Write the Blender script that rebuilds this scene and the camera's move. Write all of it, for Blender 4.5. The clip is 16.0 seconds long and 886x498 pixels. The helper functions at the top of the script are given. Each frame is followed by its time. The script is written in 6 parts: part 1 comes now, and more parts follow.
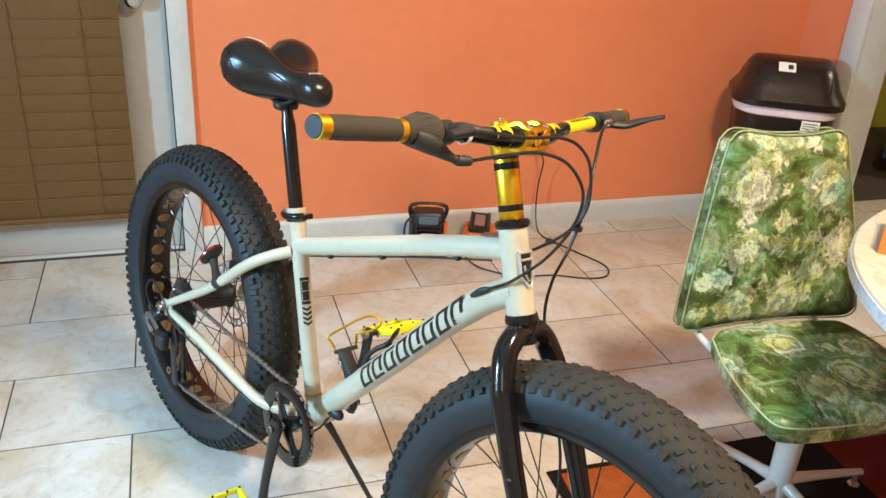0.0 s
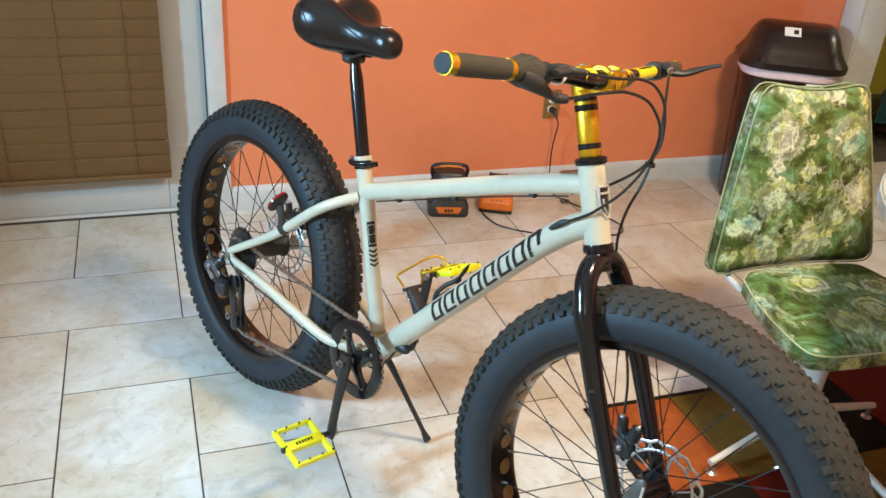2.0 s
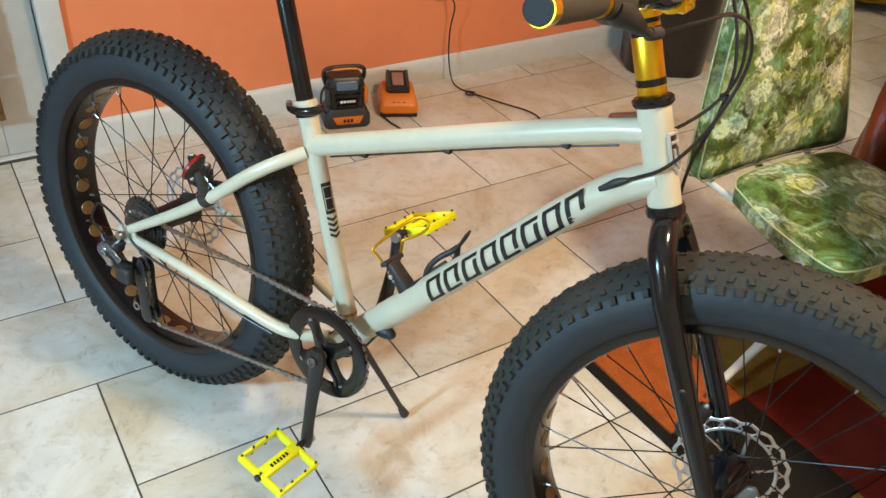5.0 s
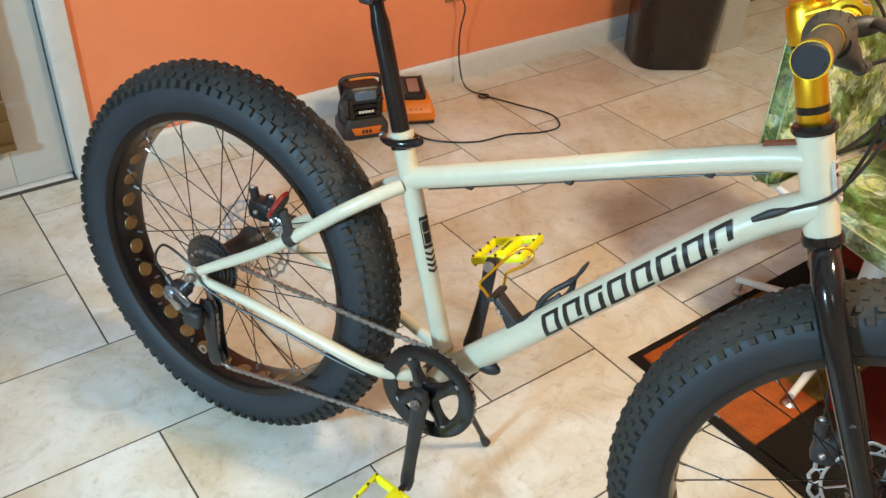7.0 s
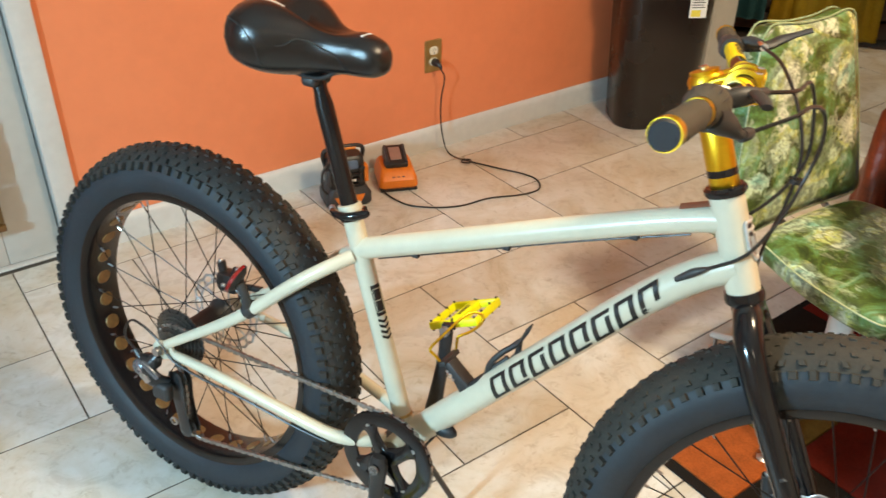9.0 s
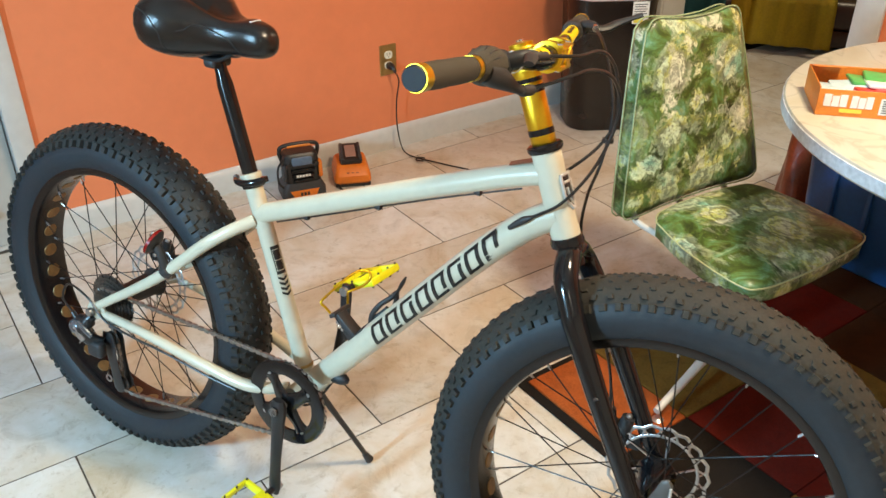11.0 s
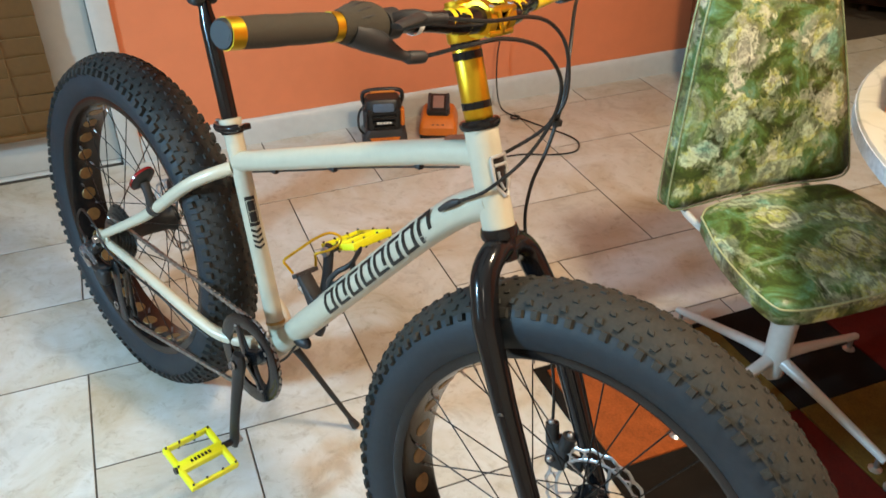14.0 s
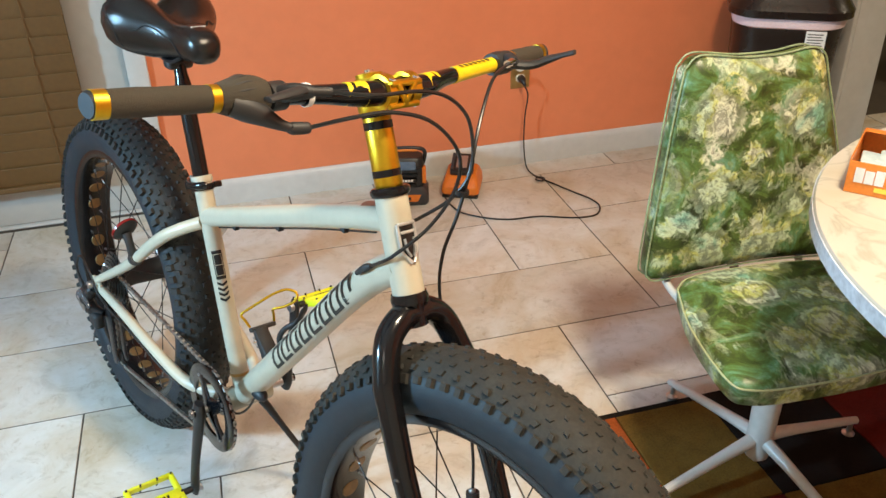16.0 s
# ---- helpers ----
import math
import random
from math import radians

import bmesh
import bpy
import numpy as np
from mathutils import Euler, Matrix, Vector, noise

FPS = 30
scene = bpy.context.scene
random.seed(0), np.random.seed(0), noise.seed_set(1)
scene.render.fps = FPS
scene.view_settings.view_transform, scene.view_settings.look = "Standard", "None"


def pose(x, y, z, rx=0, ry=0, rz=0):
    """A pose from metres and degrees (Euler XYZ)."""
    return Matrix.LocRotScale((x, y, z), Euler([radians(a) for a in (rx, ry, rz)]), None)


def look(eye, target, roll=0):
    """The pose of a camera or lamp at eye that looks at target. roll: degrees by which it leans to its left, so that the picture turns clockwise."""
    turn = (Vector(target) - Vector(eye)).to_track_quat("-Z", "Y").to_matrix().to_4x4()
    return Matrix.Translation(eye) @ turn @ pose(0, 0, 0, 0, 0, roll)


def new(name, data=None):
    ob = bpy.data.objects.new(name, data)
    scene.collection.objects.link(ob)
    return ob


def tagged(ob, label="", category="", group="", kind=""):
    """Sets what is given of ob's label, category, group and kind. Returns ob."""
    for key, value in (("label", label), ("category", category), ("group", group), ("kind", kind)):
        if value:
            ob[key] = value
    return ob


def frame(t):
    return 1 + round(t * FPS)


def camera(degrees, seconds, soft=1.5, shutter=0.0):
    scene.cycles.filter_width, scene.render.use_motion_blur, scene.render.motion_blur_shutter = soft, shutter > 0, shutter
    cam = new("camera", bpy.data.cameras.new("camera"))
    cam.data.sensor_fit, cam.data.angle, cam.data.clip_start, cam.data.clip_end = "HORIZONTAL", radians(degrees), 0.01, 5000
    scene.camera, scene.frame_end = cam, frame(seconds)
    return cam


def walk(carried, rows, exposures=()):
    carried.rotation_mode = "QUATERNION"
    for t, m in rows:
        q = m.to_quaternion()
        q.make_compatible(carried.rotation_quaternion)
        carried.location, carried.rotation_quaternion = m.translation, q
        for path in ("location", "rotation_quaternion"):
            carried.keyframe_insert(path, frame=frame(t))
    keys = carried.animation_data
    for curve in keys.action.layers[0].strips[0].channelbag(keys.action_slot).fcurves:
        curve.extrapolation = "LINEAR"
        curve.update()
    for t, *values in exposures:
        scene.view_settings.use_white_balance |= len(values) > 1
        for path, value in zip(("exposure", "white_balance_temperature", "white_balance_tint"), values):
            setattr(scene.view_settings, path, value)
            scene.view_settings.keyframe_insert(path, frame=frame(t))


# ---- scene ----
cam = camera(55.5, 16.0, soft=1.5, shutter=0.4)
PATH = [
    (0, (0.171, -0.024, 1.351), (0.745, 1.69, 0.495), 3.6),
    (0.5, (0.17, -0.076, 1.355), (0.744, 1.638, 0.499), 3.7),
    (1, (0.14, -0.117, 1.349), (0.72, 1.594, 0.492), 3.9),
    (1.5, (0.04, -0.118, 1.344), (0.65, 1.572, 0.465), 4.1),
    (2, (-0.034, -0.096, 1.331), (0.593, 1.575, 0.428), 4.2),
    (2.5, (-0.044, 0.014, 1.316), (0.592, 1.661, 0.376), 3.9),
    (3, (-0.071, 0.121, 1.292), (0.656, 1.664, 0.248), 4.5),
    (5.5, (-0.151, 0.412, 1.298), (0.798, 1.742, 0.144), 4.2),
    (6, (-0.203, 0.484, 1.299), (0.789, 1.777, 0.14), 4.4),
    (6.5, (-0.237, 0.541, 1.298), (0.767, 1.812, 0.125), 3.6),
    (7, (-0.268, 0.565, 1.307), (0.73, 1.844, 0.137), 3.4),
    (7.5, (-0.278, 0.564, 1.32), (0.7, 1.895, 0.193), 2.8),
    (8, (-0.265, 0.536, 1.337), (0.686, 1.934, 0.269), 1.8),
    (8.5, (-0.243, 0.514, 1.342), (0.706, 1.926, 0.291), 1.4),
    (9, (-0.199, 0.479, 1.342), (0.81, 1.849, 0.29), 0.6),
    (9.5, (-0.161, 0.431, 1.342), (0.871, 1.784, 0.291), -0.0),
    (12, (-0.096, 0.018, 1.347), (0.826, 1.481, 0.343), -0.9),
    (12.5, (0.03, -0.037, 1.338), (0.891, 1.449, 0.311), -2.0),
    (13, (0.117, 0.046, 1.321), (0.911, 1.54, 0.255), -1.8),
    (13.5, (0.182, 0.137, 1.303), (0.87, 1.634, 0.17), 0.2),
    (14, (0.229, 0.143, 1.318), (0.838, 1.688, 0.203), -0.3),
    (14.5, (0.314, 0.117, 1.328), (0.833, 1.731, 0.267), -0.9),
    (15, (0.394, 0.093, 1.321), (0.884, 1.725, 0.273), -0.9),
    (15.5, (0.422, 0.073, 1.335), (0.87, 1.742, 0.328), -1.4),
    (16, (0.435, 0.066, 1.338), (0.884, 1.736, 0.333), -1.3),
]
walk(cam, [(t, look(eye, target, roll)) for t, eye, target, roll in PATH],
     [(0, 0.12, 6600, 10), (0.5, 0.10, 6600, 10), (1.5, 0.06, 6400, 10), (2.5, -0.06, 6550, 10), (3.0, -0.14, 6450, 10), (5.5, -0.12, 7250, 10), (7.0, -0.06, 7100, 10), (8.5, 0.02, 7500, 10), (9.5, 0.07, 7100, 10), (12.0, -0.18, 6850, 10), (13.5, -0.25, 6750, 10), (14.5, -0.17, 6750, 10), (16.0, -0.10, 6600, 10)])

# ---- world and lights ----
world = bpy.data.worlds.new("world")
scene.world = world
world.use_nodes = True
world.node_tree.nodes["Background"].inputs[0].default_value = (0.9, 0.95, 1.0, 1)
world.node_tree.nodes["Background"].inputs[1].default_value = 0.05
scene.view_settings.exposure = 0.0


def area_lamp(name, place, target, size, watts, colour):
    lamp = bpy.data.lights.new(name, "AREA")
    lamp.shape, lamp.size, lamp.energy, lamp.color = "DISK", size, watts, colour
    ob = new(name, lamp)
    ob.matrix_world = look(place, target)
    return ob


area_lamp("ceiling_lamp_light", (1.22, 0.48, 2.41), (1.22, 0.48, 0), 0.34, 68, (1.0, 0.83, 0.60))
# weak fill added behind the camera; no lamp is known there
area_lamp("south_fill_light", (-0.8, -0.9, 2.41), (-0.8, -0.9, 0), 0.5, 6, (1.0, 0.92, 0.80))
# cool source at the left, placed by its shadows; its kind is unknown
area_lamp("cool_side_light", (-1.70, 1.02, 1.42), (0.6, 0.95, 0.2), 0.26, 96, (0.36, 0.70, 1.0))
# unseen fill added to brighten what shows through the doorway
area_lamp("next_room_fill_light", (4.2, 1.9, 2.35), (4.2, 1.9, 0), 0.4, 24, (1.0, 0.85, 0.62))


# ---- materials ----
def material(name, colour, rough=0.5, metal=0.0, vary=0.12, scale=12.0, bump=0.0, bump_scale=60.0, coat=0.0, second=None, spec=0.5):
    """A surface with two scales of colour variation, uneven gloss and fine relief, in metres on the object."""
    m = bpy.data.materials.new(name)
    m.use_nodes = True
    nt = m.node_tree
    b = nt.nodes["Principled BSDF"]
    co = nt.nodes.new("ShaderNodeTexCoord")
    n1, n2 = nt.nodes.new("ShaderNodeTexNoise"), nt.nodes.new("ShaderNodeTexNoise")
    n1.inputs["Scale"].default_value, n1.inputs["Detail"].default_value = scale, 5
    n2.inputs["Scale"].default_value, n2.inputs["Detail"].default_value = scale * 7, 3
    nt.links.new(co.outputs["Object"], n1.inputs["Vector"])
    nt.links.new(co.outputs["Object"], n2.inputs["Vector"])
    add = nt.nodes.new("ShaderNodeMath")
    add.operation = "ADD"
    nt.links.new(n1.outputs["Fac"], add.inputs[0])
    nt.links.new(n2.outputs["Fac"], add.inputs[1])
    ramp = nt.nodes.new("ShaderNodeMapRange")
    ramp.inputs["From Min"].default_value, ramp.inputs["From Max"].default_value = 0.7, 1.3
    nt.links.new(add.outputs[0], ramp.inputs["Value"])
    mix = nt.nodes.new("ShaderNodeMix")
    mix.data_type = "RGBA"
    dark = second or [c * (1 - vary) for c in colour]
    lite = [min(1, c * (1 + vary * 0.6)) for c in colour]
    mix.inputs["A"].default_value, mix.inputs["B"].default_value = (*dark, 1), (*lite, 1)
    nt.links.new(ramp.outputs["Result"], mix.inputs["Factor"])
    nt.links.new(mix.outputs["Result"], b.inputs["Base Color"])
    gloss = nt.nodes.new("ShaderNodeMapRange")
    gloss.inputs["To Min"].default_value, gloss.inputs["To Max"].default_value = max(0.02, rough * 0.8), min(1, rough * 1.2)
    nt.links.new(n1.outputs["Fac"], gloss.inputs["Value"])
    nt.links.new(gloss.outputs["Result"], b.inputs["Roughness"])
    b.inputs["Metallic"].default_value = metal
    b.inputs["Coat Weight"].default_value = coat
    b.inputs["Coat Roughness"].default_value = 0.08
    b.inputs["Specular IOR Level"].default_value = spec
    if bump:
        n3 = nt.nodes.new("ShaderNodeTexNoise")
        n3.inputs["Scale"].default_value, n3.inputs["Detail"].default_value = bump_scale, 4
        nt.links.new(co.outputs["Object"], n3.inputs["Vector"])
        bp = nt.nodes.new("ShaderNodeBump")
        bp.inputs["Strength"].default_value, bp.inputs["Distance"].default_value = bump, 0.004
        nt.links.new(n3.outputs["Fac"], bp.inputs["Height"])
        nt.links.new(bp.outputs["Normal"], b.inputs["Normal"])
    return m


def ramp_node(nt, stops, source):
    r = nt.nodes.new("ShaderNodeValToRGB")
    while len(r.color_ramp.elements) < len(stops):
        r.color_ramp.elements.new(0.5)
    for e, (p, c) in zip(r.color_ramp.elements, stops):
        e.position, e.color = p, (*c, 1)
    nt.links.new(source, r.inputs["Fac"])
    return r


def tile_material():
    """Travertine-look porcelain: cream, with rusty clouds, grey veins and fine pits; each tile has its own pattern."""
    m = bpy.data.materials.new("travertine_tile")
    m.use_nodes = True
    nt = m.node_tree
    b = nt.nodes["Principled BSDF"]
    co, info = nt.nodes.new("ShaderNodeTexCoord"), nt.nodes.new("ShaderNodeObjectInfo")
    mul = nt.nodes.new("ShaderNodeVectorMath")
    mul.operation = "SCALE"
    comb = nt.nodes.new("ShaderNodeCombineXYZ")
    for k in range(3):
        nt.links.new(info.outputs["Random"], comb.inputs[k])
    nt.links.new(comb.outputs[0], mul.inputs[0])
    mul.inputs["Scale"].default_value = 37.0
    add = nt.nodes.new("ShaderNodeVectorMath")
    nt.links.new(co.outputs["Object"], add.inputs[0])
    nt.links.new(mul.outputs[0], add.inputs[1])

    def cloud(scale, detail, distort, rough=0.6):
        n = nt.nodes.new("ShaderNodeTexNoise")
        n.inputs["Scale"].default_value, n.inputs["Detail"].default_value = scale, detail
        n.inputs["Distortion"].default_value, n.inputs["Roughness"].default_value = distort, rough
        nt.links.new(add.outputs[0], n.inputs["Vector"])
        return n
    big, mid, fine = cloud(3.4, 9, 0.9, 0.62), cloud(10, 9, 1.6, 0.72), cloud(140, 3, 0)
    base = ramp_node(nt, [(0.30, (0.42, 0.345, 0.245)), (0.40, (0.515, 0.46, 0.375)), (0.50, (0.55, 0.52, 0.465)), (0.60, (0.60, 0.59, 0.56)), (0.72, (0.51, 0.505, 0.48))], big.outputs["Fac"])
    veins = ramp_node(nt, [(0.40, (0.70, 0.66, 0.60)), (0.48, (0.93, 0.91, 0.87)), (0.62, (1, 1, 1))], mid.outputs["Fac"])
    mix = nt.nodes.new("ShaderNodeMix")
    mix.data_type, mix.blend_type = "RGBA", "MULTIPLY"
    mix.inputs["Factor"].default_value = 0.5
    nt.links.new(base.outputs[0], mix.inputs["A"])
    nt.links.new(veins.outputs[0], mix.inputs["B"])
    pits = ramp_node(nt, [(0.0, (1, 1, 1)), (0.565, (1, 1, 1)), (0.65, (0.78, 0.74, 0.68))], cloud(34, 8, 0.5, 0.72).outputs["Fac"])
    wear = nt.nodes.new("ShaderNodeMix")
    wear.data_type, wear.blend_type = "RGBA", "MULTIPLY"
    wear.inputs["Factor"].default_value = 0.8
    nt.links.new(mix.outputs["Result"], wear.inputs["A"])
    nt.links.new(pits.outputs[0], wear.inputs["B"])
    mix = wear
    hue = nt.nodes.new("ShaderNodeHueSaturation")
    tone = nt.nodes.new("ShaderNodeMapRange")
    tone.inputs["To Min"].default_value, tone.inputs["To Max"].default_value = 0.93, 1.06
    nt.links.new(info.outputs["Random"], tone.inputs["Value"])
    nt.links.new(tone.outputs[0], hue.inputs["Value"])
    nt.links.new(mix.outputs["Result"], hue.inputs["Color"])
    nt.links.new(hue.outputs[0], b.inputs["Base Color"])
    gl = nt.nodes.new("ShaderNodeMapRange")
    gl.inputs["To Min"].default_value, gl.inputs["To Max"].default_value = 0.26, 0.5
    nt.links.new(mid.outputs["Fac"], gl.inputs["Value"])
    nt.links.new(gl.outputs[0], b.inputs["Roughness"])
    bp = nt.nodes.new("ShaderNodeBump")
    bp.inputs["Strength"].default_value, bp.inputs["Distance"].default_value = 0.12, 0.002
    nt.links.new(fine.outputs["Fac"], bp.inputs["Height"])
    nt.links.new(bp.outputs["Normal"], b.inputs["Normal"])
    return m


def floral_material():
    """Vinyl printed with painterly cream, yellow and pale teal roses over dark leaves."""
    m = bpy.data.materials.new("floral_vinyl")
    m.use_nodes = True
    nt = m.node_tree
    b = nt.nodes["Principled BSDF"]
    co = nt.nodes.new("ShaderNodeTexCoord")

    def cloud(scale, detail, distort=0.0, rough=0.6):
        n = nt.nodes.new("ShaderNodeTexNoise")
        n.inputs["Scale"].default_value, n.inputs["Detail"].default_value = scale, detail
        n.inputs["Distortion"].default_value, n.inputs["Roughness"].default_value = distort, rough
        nt.links.new(co.outputs["Object"], n.inputs["Vector"])
        return n

    def maths(op, a, c=None, k=None, k2=None):
        n = nt.nodes.new("ShaderNodeMath")
        n.operation = op
        nt.links.new(a, n.inputs[0])
        if c is not None:
            nt.links.new(c, n.inputs[1])
        if k is not None:
            n.inputs[1].default_value = k
        if k2 is not None:
            n.inputs[2].default_value = k2
        return n.outputs[0]
    def mixed(kind, fac, a, c):
        n = nt.nodes.new("ShaderNodeMix")
        n.data_type, n.blend_type = "RGBA", kind
        if isinstance(fac, float):
            n.inputs["Factor"].default_value = fac
        else:
            nt.links.new(fac, n.inputs["Factor"])
        nt.links.new(a, n.inputs["A"])
        nt.links.new(c, n.inputs["B"])
        return n.outputs["Result"]

    def span(value, a, c, lo, hi):
        n = nt.nodes.new("ShaderNodeMapRange")
        for key, v in zip(("From Min", "From Max", "To Min", "To Max"), (a, c, lo, hi)):
            n.inputs[key].default_value = v
        nt.links.new(value, n.inputs["Value"])
        return n.outputs["Result"]
    # brush strokes run slantwise over the cloth
    slant = nt.nodes.new("ShaderNodeMapping")
    slant.inputs["Rotation"].default_value = (0.5, 0.6, 0.7)
    slant.inputs["Scale"].default_value = (1.0, 0.42, 0.9)
    nt.links.new(co.outputs["Object"], slant.inputs["Vector"])
    warp, tear, fine = cloud(16, 6, 0.6, 0.7), cloud(52, 7, 0.8, 0.72), cloud(120, 4, 0.6, 0.7)
    nt.links.new(slant.outputs[0], tear.inputs["Vector"])
    ground, tint, patch = cloud(13, 7, 1.0, 0.66), cloud(9, 5, 0.6), cloud(6.5, 3, 0.4)
    colour = ramp_node(nt, [(0.37, (0.018, 0.028, 0.006)), (0.47, (0.052, 0.084, 0.014)), (0.53, (0.090, 0.155, 0.030)), (0.58, (0.105, 0.215, 0.075)), (0.65, (0.17, 0.33, 0.20)), (0.73, (0.36, 0.44, 0.14))], ground.outputs["Fac"]).outputs[0]
    bright = ramp_node(nt, [(0.36, (0.76, 0.76, 0.56)), (0.45, (0.70, 0.72, 0.48)), (0.495, (0.56, 0.58, 0.15)), (0.52, (0.58, 0.66, 0.38)), (0.60, (0.58, 0.68, 0.48)), (0.68, (0.22, 0.46, 0.34))], tint.outputs["Fac"]).outputs[0]
    for size, shift, reach, bend, curl, torn, warped in ((14.0, 3.1, 0.34, 0.9, 21.0, 1.5, 0.075), (8.4, 0.0, 0.47, 0.42, 36.0, 0.95, 0.05)):
        off = nt.nodes.new("ShaderNodeVectorMath")
        off.operation = "MULTIPLY_ADD"
        off.inputs[1].default_value = (warped, warped, warped)
        nt.links.new(warp.outputs["Color"], off.inputs[0])
        place = nt.nodes.new("ShaderNodeVectorMath")
        place.inputs[1].default_value = (shift, shift * 0.7, shift * 1.3)
        nt.links.new(co.outputs["Object"], place.inputs[0])
        nt.links.new(place.outputs[0], off.inputs[2])
        vor = nt.nodes.new("ShaderNodeTexVoronoi")
        vor.inputs["Scale"].default_value, vor.inputs["Randomness"].default_value = size, 0.95
        nt.links.new(off.outputs[0], vor.inputs["Vector"])
        sep = nt.nodes.new("ShaderNodeSeparateColor")
        nt.links.new(vor.outputs["Color"], sep.inputs[0])
        # petals: curled strokes that break up towards the rim
        dist = maths("ADD", vor.outputs["Distance"], maths("MULTIPLY", tear.outputs["Fac"], k=bend))
        stroke = span(maths("SINE", maths("MULTIPLY", dist, k=curl)), -0.9, 0.5, 0.36, 1.0)
        petal = mixed("MULTIPLY", 0.9, bright, stroke)
        ragged = maths("ADD", vor.outputs["Distance"], maths("MULTIPLY", maths("SUBTRACT", tear.outputs["Fac"], k=0.5), k=torn))
        lit = maths("MULTIPLY", span(sep.outputs[1], 0.08, 0.25, 0.0, 1.0), span(patch.outputs["Fac"], 0.40, 0.54, 0.82, 1.0))
        mask = maths("MULTIPLY", span(ragged, reach + 0.14, reach - 0.16, 0.0, 1.0), lit)
        colour = mixed("MIX", mask, colour, petal)
    colour = mixed("MULTIPLY", 0.45, colour, span(fine.outputs["Fac"], 0.35, 0.62, 0.40, 1.0))
    nt.links.new(colour, b.inputs["Base Color"])
    b.inputs["Roughness"].default_value = 0.36
    bp = nt.nodes.new("ShaderNodeBump")
    bp.inputs["Strength"].default_value, bp.inputs["Distance"].default_value = 0.12, 0.002
    nt.links.new(fine.outputs["Fac"], bp.inputs["Height"])
    nt.links.new(bp.outputs["Normal"], b.inputs["Normal"])
    return m


def marble_material():
    m = bpy.data.materials.new("cream_marble_laminate")
    m.use_nodes = True
    nt = m.node_tree
    b = nt.nodes["Principled BSDF"]
    co, n = nt.nodes.new("ShaderNodeTexCoord"), nt.nodes.new("ShaderNodeTexNoise")
    n.inputs["Scale"].default_value, n.inputs["Detail"].default_value, n.inputs["Distortion"].default_value = 5, 7, 1.8
    nt.links.new(co.outputs["Object"], n.inputs["Vector"])
    r = ramp_node(nt, [(0.3, (0.46, 0.42, 0.32)), (0.47, (0.495, 0.465, 0.375)), (0.50, (0.38, 0.355, 0.28)), (0.53, (0.495, 0.465, 0.385)), (0.8, (0.515, 0.49, 0.415))], n.outputs["Fac"])
    nt.links.new(r.outputs[0], b.inputs["Base Color"])
    b.inputs["Roughness"].default_value = 0.3
    return m


TILE, FLORAL, MARBLE = tile_material(), floral_material(), marble_material()
GROUT = material("grout", (0.070, 0.056, 0.043), 0.9, vary=0.3, scale=20, bump=0.3)
ORANGE_WALL = material("orange_wall_paint", (0.72, 0.212, 0.090), 0.45, vary=0.05, scale=3, bump=0.12, bump_scale=260)
PALE_WALL = material("pale_wall_paint", (0.72, 0.66, 0.54), 0.6, vary=0.05, scale=3, bump=0.1, bump_scale=220)
OLIVE_WALL = material("olive_wall_paint", (0.36, 0.30, 0.035), 0.6, vary=0.06, scale=3, bump=0.1, bump_scale=220)
CEILING = material("ceiling_paint", (0.78, 0.75, 0.70), 0.8, vary=0.04, scale=3, bump=0.2, bump_scale=150)
WHITE_TRIM = material("white_trim_paint", (0.545, 0.535, 0.505), 0.4, vary=0.07, scale=5, bump=0.05)
DOOR_WHITE = material("door_white_paint", (0.46, 0.445, 0.41), 0.42, vary=0.06, scale=4, bump=0.06)
BLIND_WOOD = material("blind_wood", (0.120, 0.058, 0.014), 0.5, vary=0.14, scale=9, bump=0.1)
BLIND_TAPE = material("blind_cord", (0.15, 0.07, 0.018), 0.8)
GLASS_DARK = material("night_glass", (0.012, 0.012, 0.014), 0.06)
KNOB_METAL = material("satin_nickel", (0.62, 0.60, 0.57), 0.25, 1.0)
BRASS = material("aged_brass_plate", (0.50, 0.34, 0.13), 0.35, 0.9, vary=0.15)
IVORY = material("ivory_plastic", (0.72, 0.66, 0.52), 0.4)
BLACK_PLASTIC = material("black_plastic", (0.014, 0.013, 0.013), 0.38, vary=0.2, bump=0.1, bump_scale=400)
MATTE_BLACK = material("matte_black", (0.02, 0.02, 0.021), 0.55, vary=0.2)
DARK_SLOT = material("dark_slot", (0.006, 0.006, 0.006), 0.8)
BIN_BLACK = material("bin_black_plastic", (0.013, 0.008, 0.006), 0.27, vary=0.25, scale=6, bump=0.06, bump_scale=300)
BAG_PINK = material("pink_bin_liner", (0.74, 0.58, 0.60), 0.4, vary=0.12, scale=25, bump=0.5, bump_scale=40)
PAPER_WHITE = material("white_label", (0.78, 0.77, 0.74), 0.6, vary=0.04)
LABEL_YELLOW = material("label_yellow", (0.75, 0.62, 0.08), 0.6)
INK = material("black_ink", (0.015, 0.015, 0.015), 0.6)
TOOL_ORANGE = material("tool_orange", (0.68, 0.18, 0.018), 0.42, vary=0.1)
TOOL_GREY = material("tool_grey", (0.030, 0.032, 0.038), 0.5, vary=0.15)
SCREEN = material("radio_screen", (0.09, 0.13, 0.19), 0.12)
CREAM_PIPING = material("cream_piping", (0.40, 0.43, 0.24), 0.4)
GREEN_PIPING = material("green_piping", (0.27, 0.34, 0.19), 0.4, vary=0.4, scale=30)
CHAIR_CREAM = material("cream_vinyl_back", (0.66, 0.58, 0.46), 0.45, vary=0.06)
